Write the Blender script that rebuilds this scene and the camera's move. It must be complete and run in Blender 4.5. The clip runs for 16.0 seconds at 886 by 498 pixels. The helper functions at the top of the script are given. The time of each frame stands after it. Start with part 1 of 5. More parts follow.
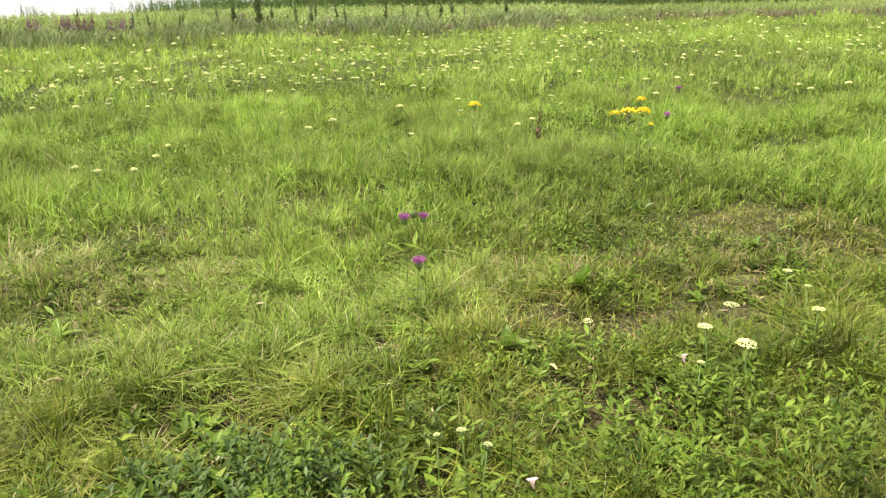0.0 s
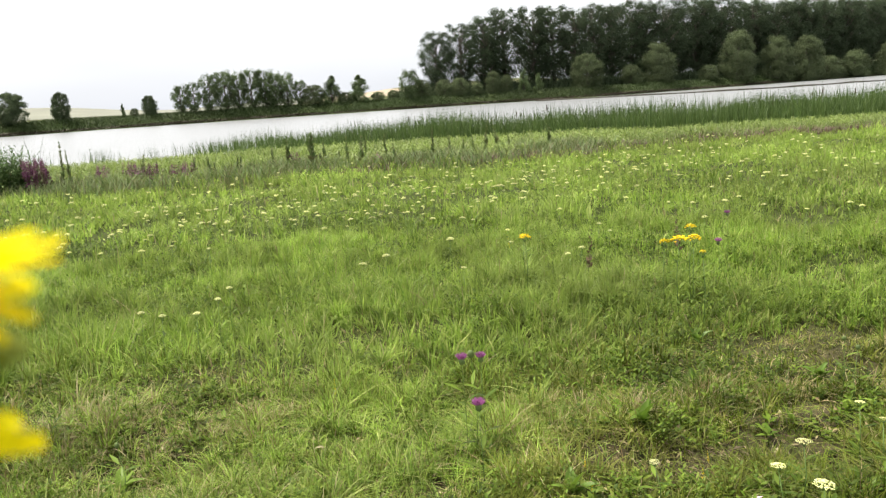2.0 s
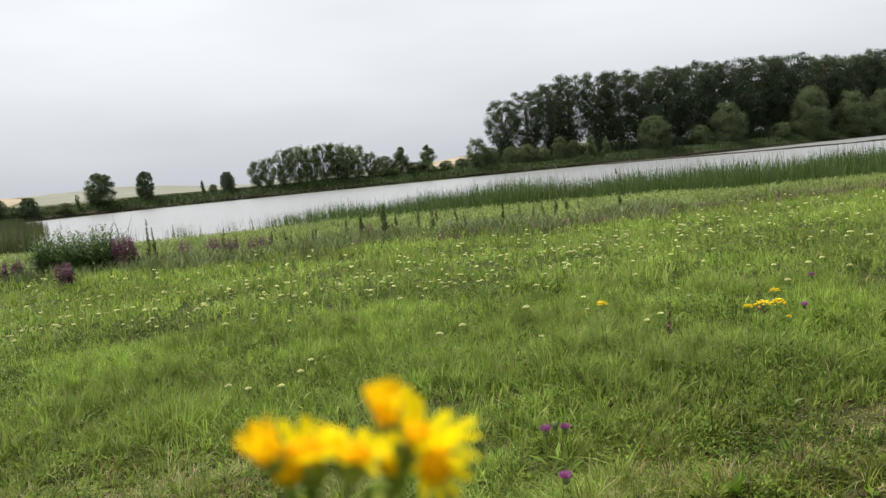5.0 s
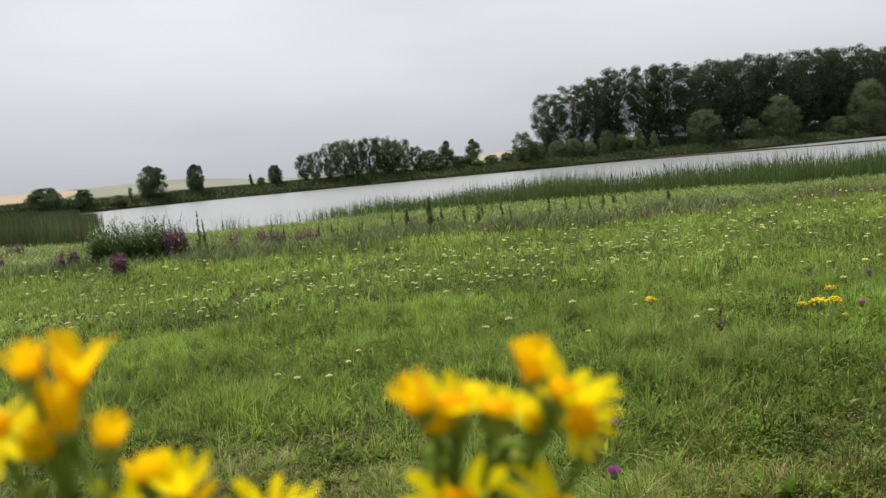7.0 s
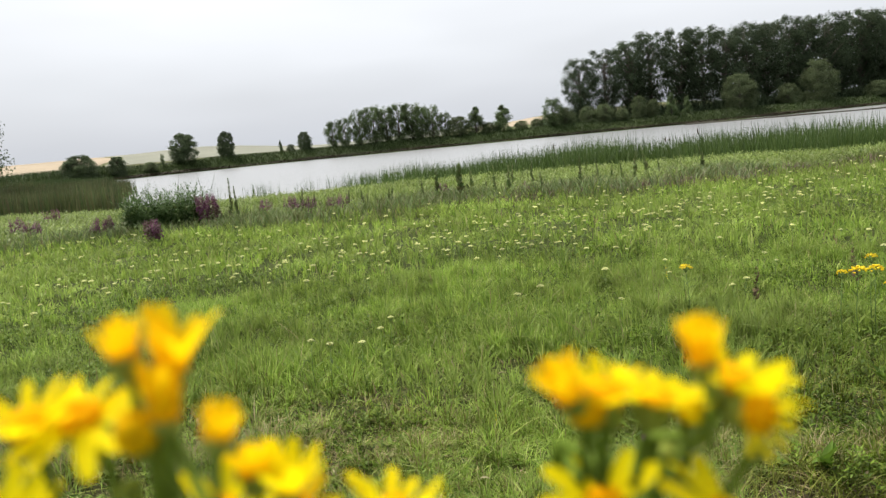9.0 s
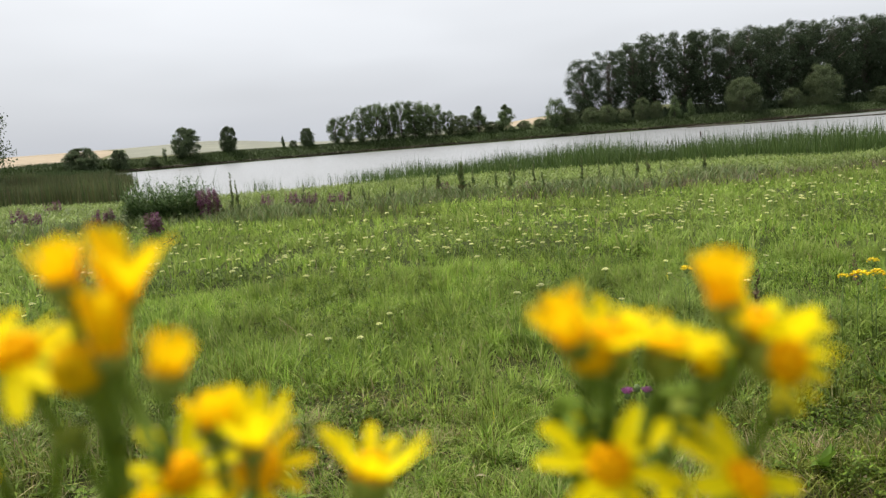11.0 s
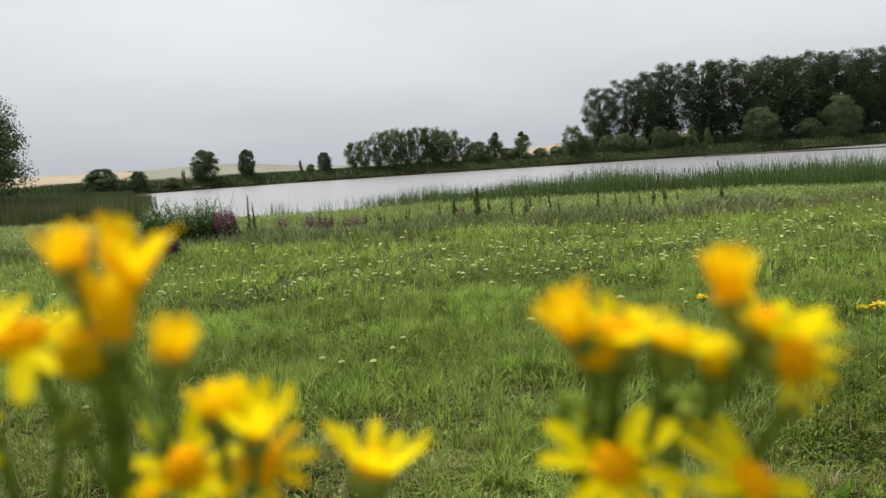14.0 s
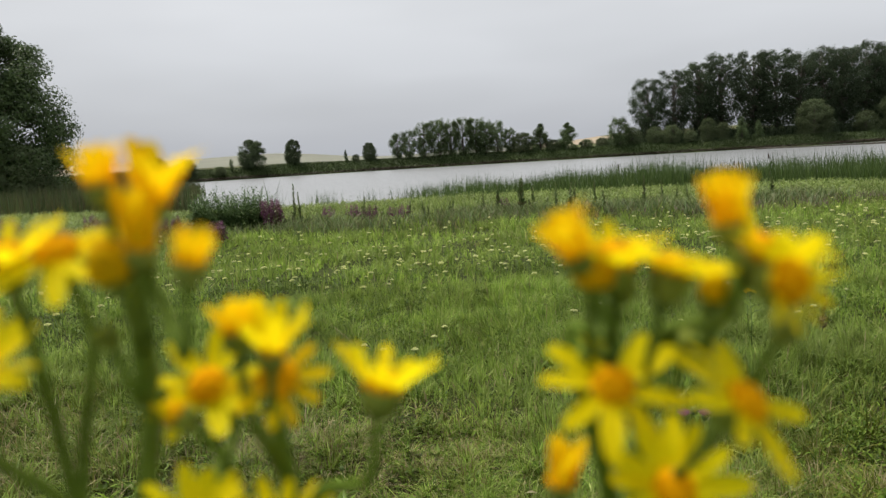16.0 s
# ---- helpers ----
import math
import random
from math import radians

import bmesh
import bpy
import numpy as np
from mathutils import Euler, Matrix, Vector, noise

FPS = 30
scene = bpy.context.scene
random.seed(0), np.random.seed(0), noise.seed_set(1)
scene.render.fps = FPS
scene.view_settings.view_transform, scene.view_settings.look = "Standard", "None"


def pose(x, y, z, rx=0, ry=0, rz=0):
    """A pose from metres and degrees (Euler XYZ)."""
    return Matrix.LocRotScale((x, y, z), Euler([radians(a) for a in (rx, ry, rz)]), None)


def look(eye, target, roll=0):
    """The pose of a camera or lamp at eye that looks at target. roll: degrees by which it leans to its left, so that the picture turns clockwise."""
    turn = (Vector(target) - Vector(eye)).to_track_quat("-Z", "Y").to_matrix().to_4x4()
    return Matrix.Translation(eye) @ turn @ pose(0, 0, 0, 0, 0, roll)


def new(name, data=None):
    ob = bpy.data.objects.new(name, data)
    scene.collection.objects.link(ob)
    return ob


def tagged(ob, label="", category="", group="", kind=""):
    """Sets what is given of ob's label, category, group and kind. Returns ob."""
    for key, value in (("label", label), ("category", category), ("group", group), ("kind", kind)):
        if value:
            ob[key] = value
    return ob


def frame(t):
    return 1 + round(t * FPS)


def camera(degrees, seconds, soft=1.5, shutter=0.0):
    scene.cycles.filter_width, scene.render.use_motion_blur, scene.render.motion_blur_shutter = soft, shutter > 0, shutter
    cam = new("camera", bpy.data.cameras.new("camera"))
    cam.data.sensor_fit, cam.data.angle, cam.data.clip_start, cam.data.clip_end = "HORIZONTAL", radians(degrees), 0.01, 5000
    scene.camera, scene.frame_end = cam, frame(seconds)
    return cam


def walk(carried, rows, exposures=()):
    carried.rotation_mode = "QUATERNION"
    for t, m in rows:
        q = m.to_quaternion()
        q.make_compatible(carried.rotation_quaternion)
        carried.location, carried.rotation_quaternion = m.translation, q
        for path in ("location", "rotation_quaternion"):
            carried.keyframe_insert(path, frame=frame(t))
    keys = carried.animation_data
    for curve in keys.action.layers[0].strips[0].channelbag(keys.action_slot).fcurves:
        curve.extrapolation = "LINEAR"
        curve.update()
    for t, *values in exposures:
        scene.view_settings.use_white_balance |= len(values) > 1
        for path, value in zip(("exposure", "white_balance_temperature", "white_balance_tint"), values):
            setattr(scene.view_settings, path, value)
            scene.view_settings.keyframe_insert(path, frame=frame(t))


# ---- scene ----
# ---------------------------------------------------------------- camera
cam = camera(58.3, 16.0, 1.25)
cam.data.dof.use_dof = True
cam.data.dof.focus_distance = 2.0
cam.data.dof.aperture_fstop = 15.0

# seconds, eye x y z, yaw (to the left of +y), pitch, roll
PATH = [
    (0.0, 0.0890, 0.0150, 1.1850, -17.78, -19.89, -0.95),
    (0.5, 0.0770, 0.0060, 1.2130, -15.17, -17.63, -1.21),
    (1.0, 0.0735, 0.0050, 1.2290, -14.37, -15.26, -1.41),
    (1.5, 0.0706, 0.0060, 1.2435, -14.56, -12.77, -2.62),
    (2.0, 0.0670, 0.0060, 1.2495, -14.44, -10.93, -3.63),
    (2.5, 0.0658, 0.0040, 1.2545, -14.06, -9.22, -4.57),
    (3.0, 0.0650, -0.0010, 1.2637, -13.45, -7.58, -5.30),
    (3.5, 0.0573, -0.0130, 1.2745, -12.37, -6.63, -5.84),
    (4.0, 0.0450, -0.0190, 1.2780, -11.43, -6.18, -5.90),
    (6.5, 0.0099, -0.0256, 1.2747, -7.32, -5.56, -5.11),
    (7.0, 0.0080, -0.0244, 1.2737, -6.51, -5.90, -5.27),
    (7.5, 0.0033, -0.0198, 1.2744, -5.83, -6.38, -5.53),
    (8.0, -0.0020, -0.0165, 1.2743, -5.11, -7.23, -5.82),
    (8.5, -0.0051, -0.0097, 1.2738, -4.47, -7.86, -5.70),
    (9.0, -0.0063, -0.0052, 1.2729, -4.19, -8.08, -5.45),
    (11.5, -0.0045, 0.0069, 1.2600, -4.30, -8.17, -4.26),
    (12.0, -0.0046, 0.0070, 1.2594, -4.51, -7.43, -4.04),
    (12.5, -0.0064, 0.0065, 1.2593, -4.58, -6.71, -3.72),
    (13.0, -0.0046, 0.0062, 1.2587, -4.28, -6.32, -3.76),
    (13.5, -0.0041, 0.0063, 1.2582, -3.81, -6.24, -3.81),
    (14.0, -0.0039, 0.0054, 1.2580, -3.18, -6.27, -3.72),
    (14.5, -0.0054, 0.0033, 1.2550, -2.35, -5.97, -3.42),
    (15.0, -0.0045, 0.0014, 1.2547, -1.51, -5.84, -3.44),
    (15.5, -0.0028, 0.0004, 1.2518, -0.84, -6.29, -3.43),
    (16.0, 0.0000, 0.0000, 1.2500, -0.00, -6.72, -3.35),
]


def eye_pose(x, y, z, yaw, pitch, roll):
    a, b = radians(yaw), radians(pitch)
    way = Vector((-math.sin(a) * math.cos(b), math.cos(a) * math.cos(b), math.sin(b)))
    return look((x, y, z), Vector((x, y, z)) + way, roll)


# seconds, stops, white balance
EXPOSURES = [(0.0, 0.97, 6900, 10), (0.5, 0.74, 6850, 10), (1.0, 0.62, 6800, 10), (1.5, 0.76, 6720, 10), (2.0, 0.62, 6650, 10), (3.0, 0.55, 6550, 10), (4.0, 0.32, 6500, 10), (6.5, -0.12, 6500, 10), (7.5, -0.12, 6500, 10), (9.0, 0.2, 6500, 10),
             (11.5, 0.04, 6500, 10), (12.5, 0.0, 6500, 10), (14.0, -0.11, 6500, 10), (15.0, -0.2, 6500, 10), (16.0, -0.26, 6500, 10)]
walk(cam, [(t, eye_pose(*p)) for t, *p in PATH], EXPOSURES)

# ---------------------------------------------------------------- world and sun
world = bpy.data.worlds.new("overcast_sky")
scene.world = world
world.use_nodes = True
wt = world.node_tree
wt.nodes.clear()


def node(tree, kind, at=None, **sets):
    n = tree.nodes.new(kind)
    for key, value in (at or {}).items():
        n.inputs[key].default_value = value
    return n


def build_world():
    # An even cloud cover: the clear sky's light scattered to grey, brighter overhead, with soft cloud bands.
    out = node(wt, "ShaderNodeOutputWorld")
    bg = node(wt, "ShaderNodeBackground", {"Strength": 0.1})
    sky = node(wt, "ShaderNodeTexSky")
    sky.sky_type, sky.sun_disc = "NISHITA", False
    sky.sun_elevation, sky.sun_rotation = radians(62), radians(-50)
    sky.air_density, sky.dust_density = 1.0, 4.0
    tex = node(wt, "ShaderNodeTexCoord")
    sep = node(wt, "ShaderNodeSeparateXYZ")
    ramp = node(wt, "ShaderNodeValToRGB")
    ramp.color_ramp.elements[0].position, ramp.color_ramp.elements[0].color = 0.0, (6.1, 6.4, 6.95, 1)
    ramp.color_ramp.elements[1].position, ramp.color_ramp.elements[1].color = 1.0, (13.0, 12.9, 12.7, 1)
    mid = ramp.color_ramp.elements.new(0.18)
    mid.color = (8.5, 8.7, 9.0, 1)
    noi = node(wt, "ShaderNodeTexNoise", {"Scale": 1.6, "Detail": 3.0, "Roughness": 0.5})
    mp = node(wt, "ShaderNodeMapping", {"Scale": (1.0, 1.0, 4.0)})
    cl = node(wt, "ShaderNodeMapRange", {"From Min": 0.3, "From Max": 0.7, "To Min": 0.86, "To Max": 1.12})
    mul = node(wt, "ShaderNodeVectorMath")
    mul.operation = "MULTIPLY"
    mix = node(wt, "ShaderNodeMix", {0: 0.88})
    mix.data_type = "RGBA"
    link = wt.links.new
    link(tex.outputs["Generated"], sep.inputs[0])
    link(sep.outputs["Z"], ramp.inputs["Fac"])
    link(tex.outputs["Generated"], mp.inputs["Vector"])
    link(mp.outputs[0], noi.inputs["Vector"])
    link(noi.outputs["Fac"], cl.inputs["Value"])
    link(ramp.outputs["Color"], mul.inputs[0])
    link(cl.outputs["Result"], mul.inputs[1])
    link(sky.outputs["Color"], mix.inputs[6])
    link(mul.outputs[0], mix.inputs[7])
    link(mix.outputs[2], bg.inputs["Color"])
    link(bg.outputs[0], out.inputs["Surface"])


build_world()
sun = new("sun", bpy.data.lights.new("sun", "SUN"))
sun.data.energy, sun.data.angle, sun.data.color = 5.0, radians(9), (1.0, 0.94, 0.82)
sun.matrix_basis = look((-24, 20, 60), (0, 0, 0))

# ---------------------------------------------------------------- materials


def shader(name):
    m = bpy.data.materials.new(name)
    m.use_nodes = True
    t = m.node_tree
    t.nodes.clear()
    return m, t


def stops(tree, fac, colours):
    ramp = node(tree, "ShaderNodeValToRGB")
    e = ramp.color_ramp.elements
    while len(e) < len(colours):
        e.new(0.5)
    for n, c in enumerate(colours):
        e[n].position, e[n].color = n / (len(colours) - 1), (*c, 1)
    tree.links.new(fac, ramp.inputs["Fac"])
    return ramp.outputs["Color"]


def tint(tree, colour, fac, lo, hi):
    """The colour times a value between lo and hi that follows fac."""
    r = node(tree, "ShaderNodeMapRange", {"From Min": 0.3, "From Max": 0.7, "To Min": lo, "To Max": hi})
    m = node(tree, "ShaderNodeVectorMath")
    m.operation = "MULTIPLY"
    tree.links.new(fac, r.inputs["Value"])
    tree.links.new(colour, m.inputs[0])
    tree.links.new(r.outputs["Result"], m.inputs[1])
    return m.outputs[0]


def blotch(tree, scale, detail=2.0):
    geo = node(tree, "ShaderNodeNewGeometry")
    noi = node(tree, "ShaderNodeTexNoise", {"Scale": scale, "Detail": detail})
    tree.links.new(geo.outputs["Position"], noi.inputs["Vector"])
    return noi.outputs["Fac"]


def leaf_material(name, colours, patch=0.8, rough=0.5, through_light=0.35, patch_range=(0.75, 1.25), per_object=False, warm=None, mottle=None, gloss=0.22):
    """Leaves and blades: each one its own shade, patches of growth over the ground, light through the blade."""
    m, t = shader(name)
    if per_object:
        info = node(t, "ShaderNodeObjectInfo")
        rnd = info.outputs["Random"]
    else:
        geo = node(t, "ShaderNodeNewGeometry")
        rnd = geo.outputs["Random Per Island"]
    colour = stops(t, rnd, colours)
    if warm:
        # drier growth in broad patches
        mr = node(t, "ShaderNodeMapRange", {"From Min": 0.42, "From Max": 0.66, "To Min": 0.0, "To Max": 0.75})
        mx = node(t, "ShaderNodeMix")
        mx.data_type = "RGBA"
        mx.inputs[7].default_value = (*warm, 1)
        t.links.new(blotch(t, patch * 1.7, 4.0), mr.inputs["Value"])
        t.links.new(mr.outputs["Result"], mx.inputs[0])
        t.links.new(colour, mx.inputs[6])
        colour = mx.outputs[2]
    colour = tint(t, colour, blotch(t, patch), *patch_range)
    if mottle:
        colour = tint(t, colour, blotch(t, mottle, 3.0), 0.55, 1.45)
    p = node(t, "ShaderNodeBsdfPrincipled", {"Roughness": rough, "Specular IOR Level": gloss})
    tr = node(t, "ShaderNodeBsdfTranslucent")
    mix = node(t, "ShaderNodeMixShader", {"Fac": through_light})
    out = node(t, "ShaderNodeOutputMaterial")
    t.links.new(colour, p.inputs["Base Color"])
    t.links.new(colour, tr.inputs["Color"])
    t.links.new(p.outputs[0], mix.inputs[1])
    t.links.new(tr.outputs[0], mix.inputs[2])
    t.links.new(mix.outputs[0], out.inputs["Surface"])
    return m


def solid_material(name, colours, scale=20.0, rough=0.8, bump=0.0, bump_scale=60.0, metal=0.0, patch_range=(0.8, 1.2), gloss=0.3):
    m, t = shader(name)
    colour = stops(t, blotch(t, scale, 5.0), colours)
    colour = tint(t, colour, blotch(t, scale * 4, 3.0), *patch_range)
    p = node(t, "ShaderNodeBsdfPrincipled", {"Roughness": rough, "Metallic": metal, "Specular IOR Level": gloss})
    out = node(t, "ShaderNodeOutputMaterial")
    t.links.new(colour, p.inputs["Base Color"])
    if bump:
        b = node(t, "ShaderNodeBump", {"Strength": bump, "Distance": 0.02})
        t.links.new(blotch(t, bump_scale, 4.0), b.inputs["Height"])
        t.links.new(b.outputs[0], p.inputs["Normal"])
    t.links.new(p.outputs[0], out.inputs["Surface"])
    return m


def water_material():
    m, t = shader("pond_water")
    p = node(t, "ShaderNodeBsdfPrincipled", {"Base Color": (0.215, 0.225, 0.238, 1), "Roughness": 0.28, "IOR": 1.4})
    geo = node(t, "ShaderNodeNewGeometry")
    mp = node(t, "ShaderNodeMapping", {"Scale": (0.6, 2.2, 1.0)})
    n1 = node(t, "ShaderNodeTexNoise", {"Scale": 1.4, "Detail": 4.0})
    b = node(t, "ShaderNodeBump", {"Strength": 1.0, "Distance": 0.12})
    out = node(t, "ShaderNodeOutputMaterial")
    t.links.new(geo.outputs["Position"], mp.inputs["Vector"])
    t.links.new(mp.outputs[0], n1.inputs["Vector"])
    t.links.new(n1.outputs["Fac"], b.inputs["Height"])
    t.links.new(b.outputs[0], p.inputs["Normal"])
    t.links.new(p.outputs[0], out.inputs["Surface"])
    return m


def ground_material():
    """Dark soil and litter near by, mossy thatch under the tall grass, pasture further off."""
    m, t = shader("soil_and_turf")
    soil = stops(t, blotch(t, 9.0, 6.0), [(0.016, 0.012, 0.007), (0.024, 0.026, 0.009), (0.065, 0.052, 0.030), (0.022, 0.027, 0.008)])
    thatch = stops(t, blotch(t, 14.0, 5.0), [(0.02, 0.03, 0.007), (0.032, 0.045, 0.011), (0.05, 0.06, 0.017), (0.026, 0.038, 0.009)])
    turf = stops(t, blotch(t, 0.02, 5.0), [(0.06, 0.08, 0.03), (0.085, 0.10, 0.04), (0.12, 0.12, 0.06), (0.07, 0.09, 0.035)])
    geo = node(t, "ShaderNodeNewGeometry")
    sep = node(t, "ShaderNodeSeparateXYZ")
    t.links.new(geo.outputs["Position"], sep.inputs[0])
    colour = soil
    marsh = stops(t, blotch(t, 2.5, 5.0), [(0.06, 0.085, 0.022), (0.10, 0.13, 0.036), (0.14, 0.17, 0.05), (0.08, 0.105, 0.03)])
    bank = stops(t, blotch(t, 0.6, 5.0), [(0.03, 0.048, 0.014), (0.042, 0.062, 0.018), (0.052, 0.07, 0.024), (0.036, 0.054, 0.016)])
    for layer, axis, y0, y1 in ((thatch, "Y", 2.6, 4.2), (thatch, "Y", 1.5, 0.8), (thatch, "X", 2.6, 3.3), (thatch, "X", -1.2, -1.9), (marsh, "Y", 13.4, 14.6), (bank, "Y", 36.0, 80.0), (turf, "Y", 170.0, 230.0)):
        far = node(t, "ShaderNodeMapRange", {"From Min": y0, "From Max": y1})
        mx = node(t, "ShaderNodeMix")
        mx.data_type = "RGBA"
        t.links.new(sep.outputs[axis], far.inputs["Value"])
        t.links.new(far.outputs["Result"], mx.inputs[0])
        t.links.new(colour, mx.inputs[6])
        t.links.new(layer, mx.inputs[7])
        colour = mx.outputs[2]
    p = node(t, "ShaderNodeBsdfPrincipled", {"Roughness": 0.95, "Specular IOR Level": 0.1})
    b = node(t, "ShaderNodeBump", {"Strength": 0.8, "Distance": 0.02})
    out = node(t, "ShaderNodeOutputMaterial")
    t.links.new(colour, p.inputs["Base Color"])
    t.links.new(blotch(t, 45.0, 5.0), b.inputs["Height"])
    t.links.new(b.outputs[0], p.inputs["Normal"])
    t.links.new(p.outputs[0], out.inputs["Surface"])
    return m


SOIL = ground_material()
WATER = water_material()
GRASS_TALL = leaf_material("fresh_tall_grass", [(0.109, 0.187, 0.033), (0.209, 0.322, 0.049), (0.315, 0.421, 0.079), (0.152, 0.253, 0.040), (0.429, 0.465, 0.161)], 0.45, through_light=0.45, warm=(0.20, 0.26, 0.065), mottle=8.0, gloss=0.14)
GRASS_LOW = leaf_material("trodden_low_grass", [(0.040, 0.069, 0.008), (0.090, 0.134, 0.013), (0.147, 0.191, 0.022), (0.171, 0.167, 0.045), (0.053, 0.088, 0.009), (0.119, 0.163, 0.016)], 0.8, through_light=0.2, warm=(0.17, 0.18, 0.04), mottle=7.0, gloss=0.1, rough=0.5)
STRAW = leaf_material("dry_straw_blades", [(0.330, 0.275, 0.143), (0.242, 0.187, 0.088), (0.396, 0.352, 0.198), (0.187, 0.121, 0.055)], 1.5, through_light=0.2)
HERB = leaf_material("broad_herb_leaves", [(0.031, 0.061, 0.005), (0.070, 0.120, 0.011), (0.116, 0.174, 0.022), (0.047, 0.081, 0.008), (0.147, 0.190, 0.033)], 1.2, through_light=0.18, mottle=5.0, gloss=0.1, rough=0.5)
SEDGE = leaf_material("pale_marsh_sedge", [(0.163, 0.224, 0.056), (0.215, 0.275, 0.077), (0.120, 0.181, 0.043), (0.249, 0.292, 0.112)], 0.25, through_light=0.4, patch_range=(0.75, 1.2), mottle=1.5)
REED = leaf_material("cattail_leaves", [(0.048, 0.087, 0.023), (0.074, 0.119, 0.032), (0.094, 0.142, 0.042), (0.058, 0.100, 0.027)], 0.3)
FAR_BANK = leaf_material("far_bank_growth", [(0.031, 0.053, 0.016), (0.043, 0.072, 0.021), (0.058, 0.087, 0.028), (0.053, 0.071, 0.028)], 0.06, through_light=0.15)
REED_DARK = leaf_material("dark_reed_leaves", [(0.046, 0.075, 0.028), (0.069, 0.098, 0.037), (0.092, 0.083, 0.044), (0.069, 0.092, 0.034), (0.109, 0.101, 0.052)], 0.2, mottle=0.7)
DRY_PURPLE = leaf_material("purple_brown_seed_grass", [(0.122, 0.070, 0.072), (0.152, 0.085, 0.089), (0.107, 0.111, 0.043), (0.137, 0.089, 0.072)], 0.4, through_light=0.2)
# ---------------------------------------------------------------- mesh helpers
rng = np.random.default_rng(7)


def mesh_of(name, verts, quads=None, tris=None, smooth=True):
    """A mesh from arrays: verts (n, 3), quads (m, 4) and tris (k, 3)."""
    me = bpy.data.meshes.new(name)
    quads = np.zeros((0, 4), np.int32) if quads is None else np.asarray(quads, np.int32)
    tris = np.zeros((0, 3), np.int32) if tris is None else np.asarray(tris, np.int32)
    me.vertices.add(len(verts))
    me.vertices.foreach_set("co", np.asarray(verts, np.float32).ravel())
    loops = np.concatenate([quads.ravel(), tris.ravel()])
    me.loops.add(len(loops))
    me.loops.foreach_set("vertex_index", loops)
    n = len(quads) + len(tris)
    me.polygons.add(n)
    starts = np.concatenate([np.arange(len(quads)) * 4, len(quads) * 4 + np.arange(len(tris)) * 3])
    me.polygons.foreach_set("loop_start", starts.astype(np.int32))
    me.polygons.foreach_set("use_smooth", np.full(n, smooth))
    me.update(calc_edges=True)
    return me


def part(name, me, material, parent=None, label="", at=None):
    """Links a mesh (or bmesh) as one object under a thing or a part."""
    if isinstance(me, bmesh.types.BMesh):
        bm, me = me, bpy.data.meshes.new(name)
        bm.to_mesh(me)
        bm.free()
        for f in me.polygons:
            f.use_smooth = True
    if material and not me.materials:
        me.materials.append(material)
    ob = new(name, me)
    ob.parent = parent
    if at is not None:
        ob.matrix_basis = at
    return tagged(ob, label)


def thing(name, label, category, at, group="", kind=""):
    ob = new(name)
    ob.matrix_basis = at
    ob.empty_display_size = 0.05
    return tagged(ob, label, category, group, kind)


def blades(base, height, width, azim, lean, segs, spread=None):
    """Grass blades: tapered strips that arch over. base (n, 3); the others one value a blade."""
    n = len(base)
    ts = np.linspace(0, 1, segs + 1)
    twist = azim + np.pi / 2 + rng.normal(0, 0.5, n)
    way = np.stack([np.cos(azim), np.sin(azim), 0 * azim], 1)
    side = np.stack([np.cos(twist), np.sin(twist), 0 * twist], 1)
    rows = []
    for k, t in enumerate(ts):
        up = height * (t - 0.35 * np.minimum(lean / np.maximum(height, 1e-4), 1.5) * t * t)
        mid = base + way * (lean * t**1.8)[:, None]
        mid[:, 2] += up
        if k == segs:
            rows.append(mid[:, None])
        else:
            half = width * 0.5 * (1 - 0.75 * t**1.6) * (0.75 if k == 0 else 1)
            rows.append(np.stack([mid - side * half[:, None], mid + side * half[:, None]], 1))
    verts = np.concatenate(rows, 1)
    per = verts.shape[1]
    o = np.arange(n)[:, None] * per
    quads = np.concatenate([o + [2 * k, 2 * k + 1, 2 * k + 3, 2 * k + 2] for k in range(segs - 1)]) if segs > 1 else None
    tris = o + [2 * segs - 2, 2 * segs - 1, 2 * segs]
    return verts.reshape(-1, 3), quads, tris


def leaves(centre, way, normal, length, width):
    """Pointed leaves, folded a little along the rib: 6 vertices, 4 triangles each."""
    way = way / np.linalg.norm(way, axis=1, keepdims=True)
    side = np.cross(normal, way)
    side /= np.maximum(np.linalg.norm(side, axis=1, keepdims=True), 1e-6)
    up = np.cross(way, side)
    L, W = length[:, None], width[:, None]
    a = centre
    b = centre + way * L * 0.45 + side * W * 0.5 + up * W * 0.16
    c = centre + way * L * 0.45 - side * W * 0.5 + up * W * 0.16
    m = centre + way * L * 0.5
    tip = centre + way * L - up * L * 0.12
    verts = np.stack([a, b, c, m, tip], 1)
    o = np.arange(len(a))[:, None] * 5
    tris = np.concatenate([o + [0, 3, 1], o + [0, 2, 3], o + [1, 3, 4], o + [3, 2, 4]])
    return verts.reshape(-1, 3), None, tris


def flakes(centre, way, normal, length, width):
    """Small pointed leaves of two triangles, for crowns far off."""
    way = way / np.linalg.norm(way, axis=1, keepdims=True)
    side = np.cross(normal, way)
    side /= np.maximum(np.linalg.norm(side, axis=1, keepdims=True), 1e-6)
    L, W = length[:, None], width[:, None]
    mid = centre + way * L * 0.45
    verts = np.stack([centre, mid + side * W * 0.5, centre + way * L, mid - side * W * 0.5], 1)
    o = np.arange(len(centre))[:, None] * 4
    return verts.reshape(-1, 3), o + [0, 1, 2, 3], None


